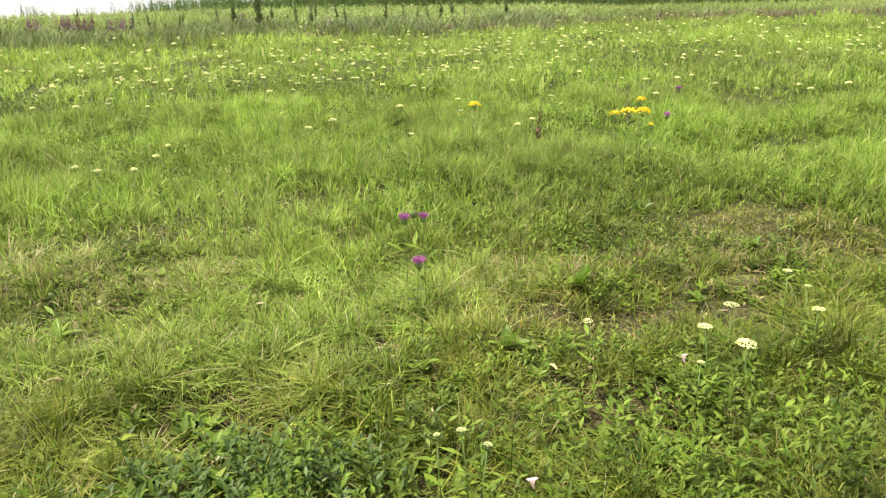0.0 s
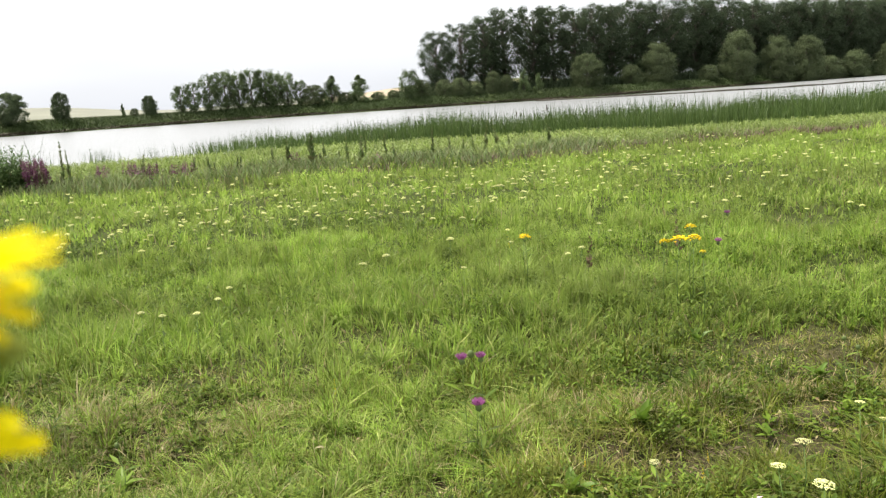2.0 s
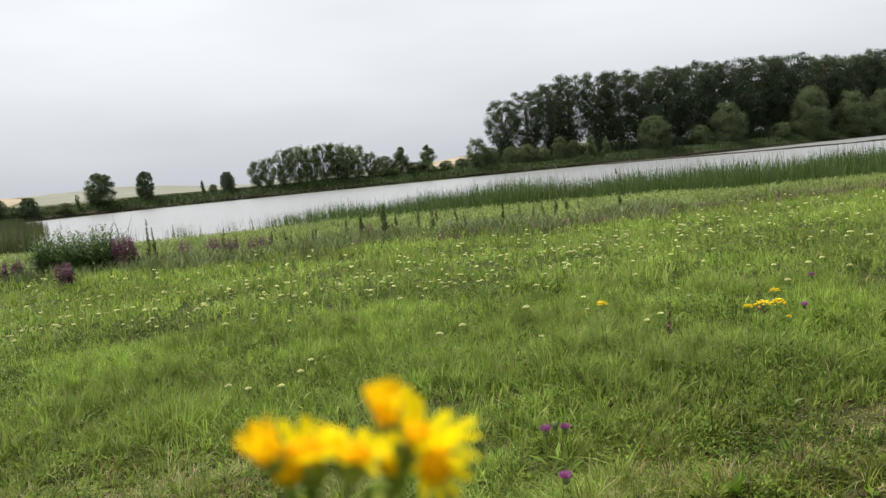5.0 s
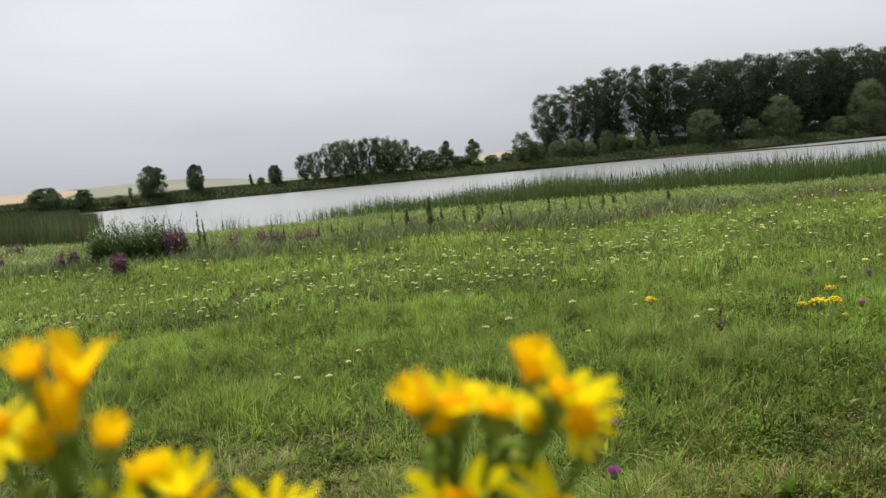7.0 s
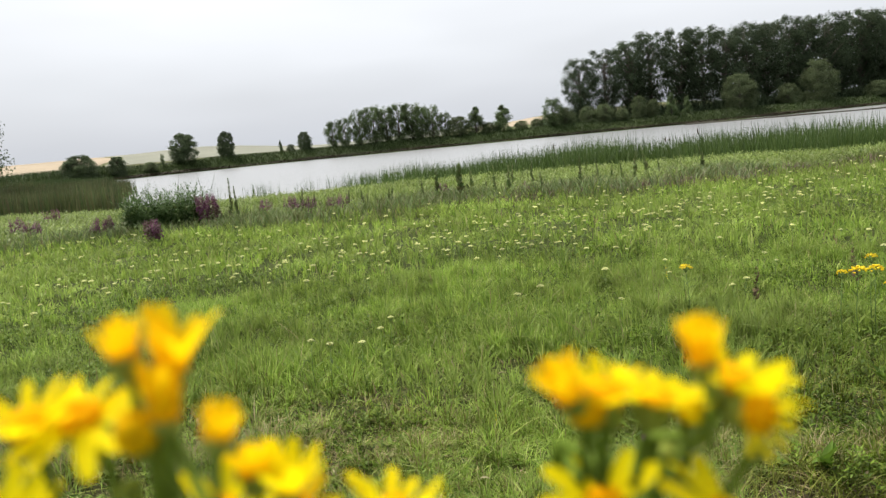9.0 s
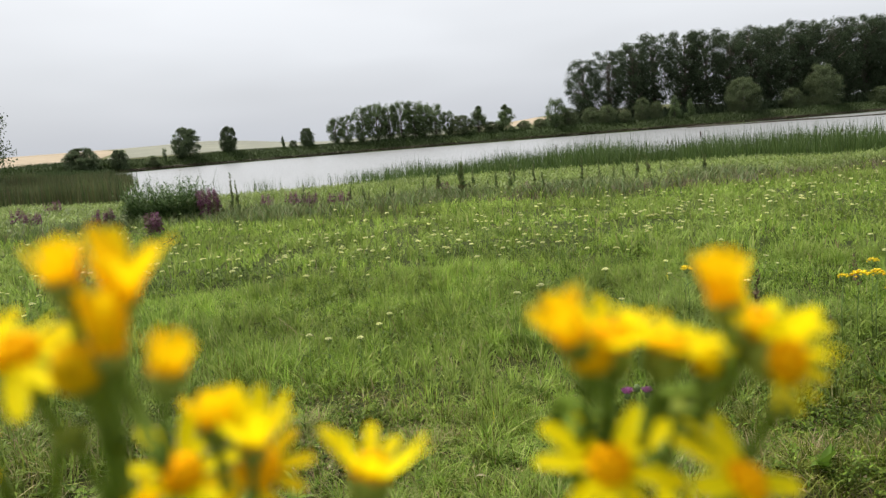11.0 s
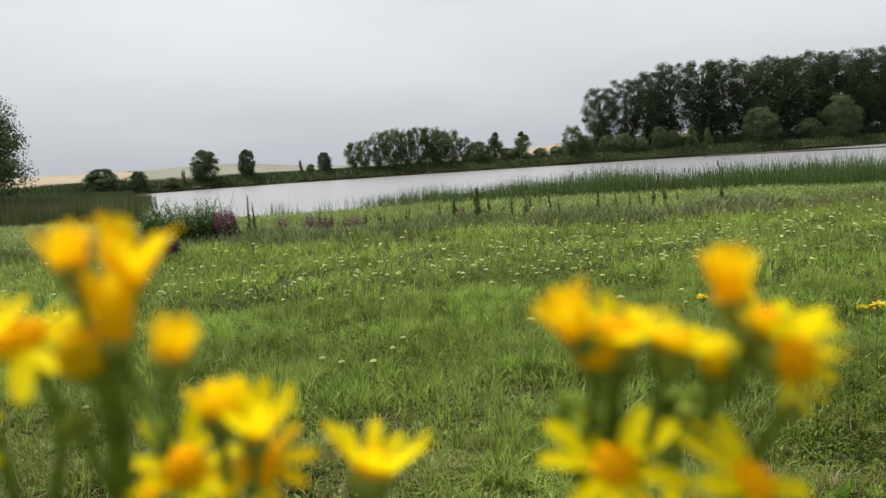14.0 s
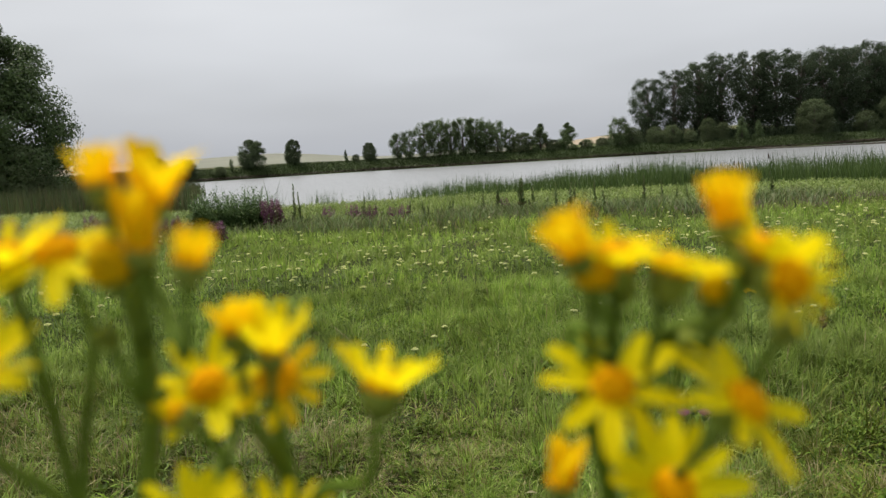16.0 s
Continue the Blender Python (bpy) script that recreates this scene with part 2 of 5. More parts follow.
def joined(pieces):
    """Several (verts, quads, tris) as one."""
    vs, qs, ts, o = [], [], [], 0
    for v, q, t in pieces:
        vs.append(v)
        if q is not None:
            qs.append(np.asarray(q) + o)
        if t is not None:
            ts.append(np.asarray(t) + o)
        o += len(v)
    return np.concatenate(vs), np.concatenate(qs) if qs else None, np.concatenate(ts) if ts else None


def tube(points, radii, sides=6):
    """A tapered tube along points, closed at the end."""
    pts = [Vector(p) for p in points]
    verts, quads, tris = [], [], []
    for k, p in enumerate(pts):
        d = (pts[min(k + 1, len(pts) - 1)] - pts[max(k - 1, 0)]).normalized()
        a = d.orthogonal().normalized()
        b = d.cross(a)
        for s in range(sides):
            w = 2 * math.pi * s / sides
            verts.append(p + (a * math.cos(w) + b * math.sin(w)) * radii[k])
        if k:
            for s in range(sides):
                quads.append([(k - 1) * sides + s, (k - 1) * sides + (s + 1) % sides, k * sides + (s + 1) % sides, k * sides + s])
    verts += [pts[-1], pts[0]]
    n = len(pts)
    for s in range(sides):
        tris.append([(n - 1) * sides + s, (n - 1) * sides + (s + 1) % sides, n * sides])
        tris.append([(s + 1) % sides, s, n * sides + 1])
    return np.array(verts), np.array(quads), np.array(tris)


# ---------------------------------------------------------------- ground, pond, hills
NEAR_SHORE, FAR_SHORE, WATER_Z = 33.0, 140.0, -0.8


def near_shore(x):
    return NEAR_SHORE + 3.5 + 0.8 * np.sin(x * 0.21) + np.clip(x - 1, 0, 13) * -0.42 + np.clip(-8 - x, 0, 6) * 0.8


def left_shore(y):
    return -11.0 - (y - 36) * 0.34 + 1.5 * np.sin(y * 0.11)


def far_shore(x):
    return FAR_SHORE + 2.5 * np.sin(x * 0.045 + 1) + np.clip(-20 - x, 0, 60) * -0.5 + np.clip(x - 70, 0, 200) * 0.35


def smooth_step(a, b, v):
    t = np.clip((v - a) / (b - a), 0, 1)
    return t * t * (3 - 2 * t)


def ground_z(x, y):
    x, y = np.asarray(x, float), np.asarray(y, float)
    bumps = 0.03 * np.sin(x * 1.7 + 0.6 * np.sin(y * 1.3)) * np.sin(y * 3.1 + 0.8 + 0.5 * np.sin(x * 0.9)) + 0.022 * np.sin(x * 4.1 + y * 2.3) * np.sin(y * 7.3 - x) + 0.012 * np.sin(x * 9.1 - y * 3) * np.sin(y * 11.3 + 2 * x)
    rise = 0.06 * smooth_step(2.6, 4.2, y + 0.15 * np.sin(x * 1.3))
    d_near, d_far, d_left = y - near_shore(x), far_shore(x) - y, (x - left_shore(y)) * 0.9
    inside = np.minimum(np.minimum(d_near, d_far), d_left)
    bank_near = -0.8 * smooth_step(-20, 1, d_near)
    land = np.where(d_far < d_near, -0.8 + 1.7 * smooth_step(0, 5, -d_far), bank_near)
    land = np.where((d_near > -3) & (d_far > 0), -0.8 + 0.5 * smooth_step(0, 8, -d_left), land)
    shore = np.where(inside > 0, -0.8 - np.minimum(inside * 0.25, 1.5), land)
    az = x / np.maximum(y, 30)
    ridge = 9 + 4.0 * np.cos(az * 9.5 + 2.9) + 2.0 * np.sin(az * 23) + 9 * smooth_step(0.1, 0.3, az) - 10 * smooth_step(0.2, 0.32, az) - 1.5 * (1 - smooth_step(-0.1, 0.1, az)) + 3.5 * (1 - smooth_step(-0.37, -0.25, az))
    hills = ridge * smooth_step(260, 950, y) * (1 + 0.12 * np.sin(x * 0.012 + y * 0.004))
    return bumps * (y < 40) + rise + shore + hills


def grid_mesh(name, xs, ys, lift=0.0):
    X, Y = np.meshgrid(xs, ys)
    verts = np.stack([X, Y, ground_z(X, Y) + lift], -1).reshape(-1, 3)
    nx, ny = len(xs), len(ys)
    i, j = np.meshgrid(np.arange(nx - 1), np.arange(ny - 1))
    o = (j * nx + i).ravel()
    quads = np.stack([o, o + 1, o + nx + 1, o + nx], 1)
    return mesh_of(name, verts, quads)


def build_ground():
    half = np.concatenate([np.arange(0, 5, 0.2), np.arange(5, 14, 0.6), np.arange(14, 60, 1.5), np.arange(60, 420, 7), np.geomspace(420, 3500, 18)])
    xs = np.concatenate([-half[:0:-1], half])
    ys = np.concatenate([-np.geomspace(3000, 6, 18), np.arange(-5, 1, 0.6), np.arange(1, 9, 0.15), np.arange(9, 18, 0.4), np.arange(18, 60, 1.0), np.arange(60, 180, 2.0), np.arange(180, 420, 12), np.geomspace(420, 3800, 40)])
    g = part("ground", grid_mesh("ground", xs, ys), SOIL, None)
    tagged(g, "meadow soil with litter sloping to a pond and rising to low hills", "ground", kind="structure")
    xs = np.linspace(-160, 420, 30)
    ys = np.linspace(26, 330, 20)
    X, Y = np.meshgrid(xs, ys)
    verts = np.stack([X, Y, np.full_like(X, WATER_Z)], -1).reshape(-1, 3)
    i, j = np.meshgrid(np.arange(29), np.arange(19))
    o = (j * 30 + i).ravel()
    quads = np.stack([o, o + 1, o + 31, o + 30], 1)
    # keep only the faces over the pond and a little beyond its edge
    mid = verts[quads].mean(1)
    x, y = mid[:, 0], mid[:, 1]
    keep = (y > near_shore(x) - 20) & (y < far_shore(x) + 12) & (x > left_shore(y) - 20)
    w = part("water", mesh_of("water", verts, quads[keep]), WATER, None)
    tagged(w, "still grey pond water mirroring the overcast sky", "pond", kind="structure")


build_ground()
# Distance haze is mixed into both field colours: greyer and less saturated.
WHEAT = solid_material("hazed_ripe_wheat", [(0.24, 0.195, 0.13), (0.28, 0.23, 0.165), (0.26, 0.215, 0.15)], 0.01, 0.95)
PASTURE = solid_material("haze_paled_pasture", [(0.14, 0.15, 0.115), (0.17, 0.175, 0.14), (0.155, 0.165, 0.125)], 0.01, 0.95)


def field_patch(name, label, material, az0, az1, y0, y1, lift):
    ys = np.linspace(y0, y1, 24)
    verts, quads = [], []
    for y in ys:
        for k in range(31):
            az = az0 + (az1 - az0) * k / 30 + 0.012 * math.sin(y * 0.013)
            verts.append((az * y, y, float(ground_z(az * y, y)) + lift))
    for j in range(23):
        for i in range(30):
            quads.append([j * 31 + i, j * 31 + i + 1, (j + 1) * 31 + i + 1, (j + 1) * 31 + i])
    tagged(part(name, mesh_of(name, np.array(verts), quads), material), label, "field", kind="structure")


field_patch("wheat_field", "ripe ochre wheat field on a low hillside", WHEAT, -0.52, -0.325, 330, 860, 0.25)
field_patch("wheat_field", "ripe ochre wheat field on the hill beyond the trees", WHEAT, 0.12, 0.215, 420, 930, 0.25)
field_patch("pasture_field", "green pasture on a far hillside, paled by haze in its colour", PASTURE, -0.315, 0.10, 350, 920, 0.2)
# ---------------------------------------------------------------- trees
BARK = solid_material("dark_bark", [(0.05, 0.042, 0.034), (0.09, 0.078, 0.062), (0.13, 0.115, 0.095)], 3.0, 0.9, 0.6, 20.0)
POPLAR_LEAF = leaf_material("poplar_leaves", [(0.050, 0.071, 0.041), (0.059, 0.082, 0.046), (0.066, 0.091, 0.049), (0.054, 0.074, 0.042)], 0.15, through_light=0.45, gloss=0.03)
WILLOW_LEAF = leaf_material("grey_willow_leaves", [(0.096, 0.124, 0.062), (0.114, 0.144, 0.072), (0.084, 0.110, 0.054), (0.126, 0.154, 0.079)], 0.2, through_light=0.42, gloss=0.05)
ASPEN_LEAF = leaf_material("young_tree_leaves", [(0.086, 0.125, 0.056), (0.113, 0.160, 0.070), (0.134, 0.180, 0.082), (0.072, 0.106, 0.047)], 0.2, through_light=0.42, gloss=0.05)


def tree_meshes(seed, height, spread, trunk_part, clumps, leaf, per_clump, shape, droop=0.0, upright=0.75, puff=1.0):
    """Trunk with limbs, and a crown of many small leaves gathered in uneven clumps."""
    r = np.random.default_rng(seed)
    limbs = [tube([(0, 0, -0.4), (0.05 * spread, 0, height * 0.3), (0, 0.04 * spread, height * 0.6), (0.05, 0, height * 0.93)],
                  [height * 0.02, height * 0.016, height * 0.01, height * 0.002])]
    verts, tris, o = [], [], 0
    for k in range(clumps):
        f = trunk_part + (0.98 - trunk_part) * (k + r.random()) / clumps
        g = (f - trunk_part) / (1 - trunk_part)
        if shape == "column":
            reach = spread * (0.30 + 1.35 * g - 1.2 * g * g)
        elif shape == "cone":
            reach = spread * (1.05 - 0.95 * g)
        else:
            reach = spread * math.sqrt(max(0.05, 1 - (2 * g - 0.85) ** 2 / 1.4))
        a = r.random() * 2 * math.pi
        d = reach * (0.25 + 0.7 * math.sqrt(r.random()))
        z = height * f
        c = np.array([d * math.cos(a), d * math.sin(a), z])
        start = height * max(trunk_part * 0.7, f - 0.18 - 0.1 * r.random())
        if k % 2 == 0:
            limbs.append(tube([(0, 0, start), (c[0] * 0.5, c[1] * 0.5, (start + z) / 2 + 0.02 * height), tuple(c)],
                              [height * 0.006, height * 0.004, height * 0.0012], 4))
        size = spread * ((0.28 if shape == "round" else 0.22) + 0.2 * r.random()) * (1.15 - 0.5 * g) * puff
        n = int(per_clump * (0.7 + 0.6 * r.random()))
        p = r.normal(0, 1, (n, 3))
        p *= (r.random(n) ** 0.45 / np.maximum(np.linalg.norm(p, axis=1), 1e-6))[:, None]
        p = c + p * size * [1.1, 1.1, upright]
        p[:, 2] -= droop * np.hypot(p[:, 0], p[:, 1]) * r.random(n)
        out = (p - c) / size + 0.9 * (p - [0, 0, height * 0.5]) / [spread, spread, height * 0.5] + [0, 0, 0.4] + r.normal(0, 0.8 if shape == "round" else 0.5, (n, 3))
        out /= np.linalg.norm(out, axis=1, keepdims=True)
        way = r.normal(0, 1, (n, 3)) + [0, 0, -0.5 * (droop > 0) - 0.2]
        way -= 0.9 * out * (way * out).sum(1, keepdims=True)
        v, t, _ = flakes(p, way, out, leaf * (0.7 + 0.6 * r.random(n)), leaf * (0.55 + 0.3 * r.random(n)))
        verts.append(v)
        tris.append(t + o)
        o += len(v)
    crown = mesh_of("crown", np.concatenate(verts), np.concatenate(tris), None, smooth=False)
    trunk = mesh_of("trunk", *joined(limbs))
    crown.materials.append({"column": POPLAR_LEAF, "cone": ASPEN_LEAF, "round": WILLOW_LEAF}[shape])
    trunk.materials.append(BARK)
    return trunk, crown


def make_tree(name, meshes, label, group, x, y, scale, turn, squash=1.0, z=None):
    base = float(ground_z(x, y)) if z is None else z
    m = pose(x, y, base, 0, 0, turn) @ Matrix.Diagonal((scale * squash, scale * squash, scale, 1))
    t = thing(name, label, "tree", m, group)
    part("trunk", meshes[0], None, t)
    part("crown", meshes[1], None, t)
    return t


pick = random.Random(11)
poplars = [tree_meshes(20 + k, 16.2, 6.3, 0.15, 130, 0.26, 125, "column", puff=0.66) for k in range(4)]
back_poplars = [tree_meshes(30 + k, 16.2, 6.3, 0.16, 84, 0.34, 50, "column", puff=0.72) for k in range(2)]
for row in range(2):
    for k in range(0, 32, 1 + row):
        x = 40.6 + row * 2.6 + k * 4.9 + pick.uniform(-0.8, 0.8)
        y = 153 + row * 7 + 0.35 * max(0, x - 70) + pick.uniform(-1, 1)
        s = pick.uniform(0.94, 1.05) * (0.99 + 0.0018 * (x - 50)) * (1 if k > 2 else (0.76, 0.90, 0.97)[k])
        make_tree("poplar_tree", (back_poplars[k // 2 % 2] if row else poplars[k * 3 % 4]), "tall dark green poplar in a dense row on the far bank", "row of poplars", x, y, s, pick.uniform(0, 360))

willows = [tree_meshes(40 + k, 6.0, 2.9, 0.03, 110, 0.16, 185, "round", puff=0.84) for k in range(3)]
aspens = [tree_meshes(50 + k, 6.4, 2.7, 0.06, 84, 0.16, 105, "column", 0.0, 1.5, 0.6) for k in range(4)]
cones = [tree_meshes(60 + k, 5.5, 1.7, 0.03, 40, 0.18, 190, "cone", 0.0, 1.3) for k in range(2)]
for ms in aspens:
    ms[1].materials.clear()
    ms[1].materials.append(ASPEN_LEAF)
ALDER_LEAF = leaf_material("alder_leaves", [(0.071, 0.098, 0.051), (0.085, 0.115, 0.059), (0.098, 0.129, 0.068)], 0.2, through_light=0.42, gloss=0.05)
alders = [tree_meshes(45 + k, 6.0, 2.9, 0.05, 140, 0.17, 190, "round", puff=0.7) for k in range(2)]
for ms in alders:
    ms[1].materials.clear()
    ms[1].materials.append(ALDER_LEAF)
# x on the far bank, height, width factor, kind
BANK_TREES = [
    (-53.5, 4.6, 1.5, "d"), (-46.8, 3.6, 1.0, "d"), (-41.0, 1.7, 1.7, "w"), (-38.7, 2.2, 0.7, "a"), (-34.7, 5.2, 1.0, "d"), (-27.0, 4.8, 0.68, "d"),
    (-17.2, 2.3, 0.7, "c"), (-12.7, 3.4, 0.85, "d"), (-15.3, 1.4, 1.2, "w"),
    (-7.4, 4.9, 1.15, "a"), (-5.2, 5.2, 1.1, "a"), (-2.4, 6.5, 1.1, "a"), (0.4, 6.9, 1.2, "a"), (2.6, 6.6, 1.1, "a"), (5.0, 6.9, 1.2, "a"), (7.4, 6.9, 1.1, "a"), (9.2, 6.2, 1.1, "a"),
    (11.2, 6.0, 1.2, "a"), (13.6, 4.6, 1.1, "a"), (16.0, 3.6, 1.2, "w"), (19.4, 5.0, 1.5, "c"), (21.8, 2.0, 1.6, "w"), (24.6, 4.9, 1.6, "c"), (28.0, 1.7, 1.6, "w"), (31.0, 1.8, 1.5, "w"),
    (34.2, 5.4, 1.3, "a"), (36.6, 3.4, 1.2, "w"), (41.0, 3.2, 1.1, "w"), (44.2, 3.4, 1.1, "w"), (47.5, 2.2, 1.3, "w"), (50.8, 4.2, 0.75, "w"), (53.6, 3.4, 0.8, "w"), (57.2, 4.2, 1.1, "c"), (60.4, 3.4, 1.1, "c"),
    (70.8, 6.6, 1.0, "w"), (80.5, 4.0, 1.2, "w"), (86.6, 7.9, 0.92, "w"), (98.5, 3.0, 1.4, "w"), (105.5, 10.2, 0.75, "w"), (115.0, 9.0, 0.85, "w"), (122.5, 9.4, 0.8, "w"), (128.0, 5.0, 1.3, "w"), (135.0, 6.0, 1.2, "w"), (146.0, 8.0, 1.0, "w"), (158.0, 7.0, 1.0, "w"),
]
for k, (x, h, wide, kind) in enumerate(BANK_TREES):
    bank = float(far_shore(x)) + 5.5 + pick.uniform(-0.5, 1.5)
    x, h = x * bank / 150, h * bank / 150
    if kind == "w":
        make_tree("willow_tree", willows[k % 3], "rounded grey-green willow on the far bank", "willows on the far bank", x, bank, h / 6.0, pick.uniform(0, 360), wide)
    elif kind == "d":
        make_tree("alder_tree", alders[k % 2], "dense dark green round tree alone on the far bank", "lone trees on the far bank", x, bank, h / 6.0, pick.uniform(0, 360), wide)
    elif kind == "a":
        make_tree("young_tree", aspens[k % 4], "slender young green tree on the far bank", "young trees on the far bank", x, bank, h / 6.4, pick.uniform(0, 360), wide)
    else:
        make_tree("young_tree", cones[k % 2], "pointed young green tree on the far bank", "young trees on the far bank", x, bank, h / 5.5, pick.uniform(0, 360), wide)

big = tree_meshes(77, 10.5, 4.6, 0.03, 200, 0.155, 470, "round", 0.1, puff=0.62)
big[1].materials.clear()
big[1].materials.append(leaf_material("dark_willow_leaves", [(0.045, 0.075, 0.027), (0.065, 0.101, 0.036), (0.083, 0.120, 0.045)], 0.3, through_light=0.2))
make_tree("willow_tree", big, "large dark green willow beside the reed bed", "", -25.7, 45.0, 0.98, 20, 1.15)
make_tree("willow_tree", willows[1], "low willow shrub beside the reed bed", "", -22.6, 43.2, 0.55, 80)


BROWN_REED = leaf_material("brown_dead_reeds", [(0.034, 0.026, 0.018), (0.048, 0.036, 0.024), (0.03, 0.027, 0.016)], 0.1, through_light=0.1)
# ---------------------------------------------------------------- reeds and marsh
def stuff(name, data, material, label, category):
    ob = part(name, mesh_of(name, *data), material)
    return tagged(ob, label, category, kind="stuff")


def on_ground(x, y, dip=0.01):
    return np.stack([x, y, ground_z(x, y) - dip], 1)


def value_noise(x, y, size, seed=0.0):
    """Smooth irregular patches between 0 and 1, about size across."""
    u, v = x / size, y / size
    i, j = np.floor(u), np.floor(v)
    f, g = u - i, v - j
    f, g = f * f * (3 - 2 * f), g * g * (3 - 2 * g)

    def corner(a, b):
        return np.mod(np.sin((i + a) * 127.1 + (j + b) * 311.7 + seed) * 43758.5453, 1.0)

    return (corner(0, 0) * (1 - f) + corner(1, 0) * f) * (1 - g) + (corner(0, 1) * (1 - f) + corner(1, 1) * f) * g


# a low muddy spit in the water before the far bank
def build_spit():
    verts, quads, m = [], [], 60
    for k in range(m + 1):
        f = k / m
        x = 52 + 62 * f
        y = 131 - 28 * math.sin(math.pi / 2 * min(1.0, f / 0.5)) ** 1.4 + 5 * max(0.0, f - 0.5) + 0.3 * math.sin(31 * f)
        w = 0.6 * (0.3 + 0.5 * math.sin(math.pi * min(1, 0.08 + f))) * (1 + 0.25 * math.sin(23 * f))
        for d, up in ((-1.0, -0.15), (-0.5, 0.15), (0.3, 0.22 + 0.05 * math.sin(40 * f)), (1.0, -0.15)):
            verts.append((x + d * w * 0.25, y + d * w, WATER_Z + up))
    for k in range(m):
        for j in range(3):
            o = k * 4 + j
            quads.append([o, o + 4, o + 5, o + 1])
    mud = solid_material("dark_wet_mud", [(0.016, 0.014, 0.010), (0.028, 0.024, 0.017), (0.02, 0.022, 0.012)], 0.6, 0.8, 0.4, 6.0)
    tagged(part("mud_spit", mesh_of("mud_spit", np.array(verts), quads), mud), "narrow strip of dark mud in the pond water", "mud bank", kind="structure")


build_spit()
# cattail belt along the near shore
n = 46000
x = rng.uniform(-1.5, 44, n)
y = near_shore(x) - 2.6 + rng.normal(0, 1.5, n) - np.clip(x - 4, 0, 12) * 0.05
keep = rng.random(n) < smooth_step(-1.5, 5, x + rng.normal(0, 1, n)) * 0.9 + 0.1
x, y = x[keep], y[keep]
h = (0.62 + 0.6 * rng.random(len(x))) * (0.8 + 0.3 * smooth_step(1, 9, x)) * (1 + 0.16 * np.sin(x * 1.3) * np.sin(x * 0.37 + 1) + 0.12 * np.sin(x * 4.7 + y * 3) + 0.14 * np.sin(x * 9.1 + 2 * np.sin(y * 5)))
stuff("cattail_belt", blades(on_ground(x, y), h, 0.013 + 0.016 * rng.random(len(x)), rng.uniform(0, 6.28, len(x)), h * rng.gamma(1.5, 0.2, len(x)), 3), REED,
      "dense upright green cattails along the pond edge", "reeds")
# brown seed heads standing over the belt
REED_HEAD = solid_material("brown_cattail_heads", [(0.035, 0.022, 0.014), (0.055, 0.035, 0.02), (0.045, 0.03, 0.018)], 30.0, 0.9)
cattail_stalk = mesh_of("stalk", *tube([(0, 0, -0.02), (0.01, 0.01, 0.6), (0.0, 0.02, 1.28)], [0.007, 0.006, 0.004], 5))
cattail_head = mesh_of("seed_head", *tube([(0, 0, 0), (0, 0, 0.01), (0.002, 0.003, 0.11), (0.003, 0.006, 0.2), (0.003, 0.006, 0.215)], [0.006, 0.022, 0.024, 0.021, 0.004], 8))
for k in range(22):
    x = pick.uniform(6, 24)
    y = float(near_shore(x)) - 2.6 - min(max(x - 4, 0), 12) * 0.05 + pick.gauss(0, 1.2)
    t = thing("cattail_plant", "cattail with a brown seed head in the reed belt", "marsh plant", pose(x, y, float(ground_z(x, y)), pick.uniform(-5, 5), pick.uniform(-5, 5), pick.uniform(0, 360)) @ Matrix.Scale(pick.uniform(0.72, 1.0), 4), "cattails in seed")
    part("stalk", cattail_stalk, REED, t)
    part("seed_head", cattail_head, REED_HEAD, t, "brown velvety seed head", at=Matrix.Translation((0, 0.018, 1.06)))
# thin stalks where the belt opens
n = 420
cx = rng.choice([-9.5, -7.2, -5.4, -4.9, -3.2, -2.0, -0.6, 0.4], n)
x = cx + rng.normal(0, 0.35, n)
y = near_shore(x) - 0.5 + rng.normal(0, 0.8, n)
h = 0.45 + 0.5 * rng.random(n)
stuff("thin_cattails", blades(on_ground(x, y), h, np.full(n, 0.014), rng.uniform(0, 6.28, n), h * 0.15, 3), REED, "thin tufts of young cattail at the water's edge", "reeds")
# dark reed bed
n = 16000
y = rng.uniform(33, 62, n)
x = left_shore(y) - rng.gamma(1.3, 6.0, n) + 1.0
h = (1.15 + 0.35 * rng.random(n)) * (0.9 + 0.1 * np.sin(x * 0.9))
stuff("reed_bed", blades(on_ground(x, y), h, 0.025 + 0.02 * rng.random(n), rng.uniform(0, 6.28, n), h * rng.gamma(1.5, 0.08, n), 3), REED_DARK,
      "dark olive reed bed at the end of the pond", "reeds")
# fringe of the far bank: reeds at the water, grass on the slope behind
n = 100000
x = rng.uniform(-78, 195, n)
y = far_shore(x) + 0.7 + rng.gamma(1.5, 2.2, n)
h = (0.34 + 0.3 * rng.random(n)) * (1 + 0.35 * np.sin(x * 0.31) * np.sin(x * 0.083 + 1))
stuff("far_bank_reeds", blades(on_ground(x, y), h, 0.08 + 0.09 * rng.random(n), rng.uniform(0, 6.28, n), h * rng.uniform(0.2, 1.0, n), 1), FAR_BANK,
      "low band of reeds and grass on the far bank", "reeds")
n = 24000
x = rng.uniform(36, 200, n)
y = far_shore(x) + 9 + rng.uniform(0, 24, n)
h = 1.4 + 2.2 * rng.random(n)
stuff("poplar_undergrowth", blades(on_ground(x, y), h, 0.3 + 0.3 * rng.random(n), rng.uniform(0, 6.28, n), h * rng.uniform(0.2, 1.0, n), 1), POPLAR_LEAF,
      "dark undergrowth beneath the poplars", "undergrowth")
n = 20000
x = rng.uniform(-78, 195, n)
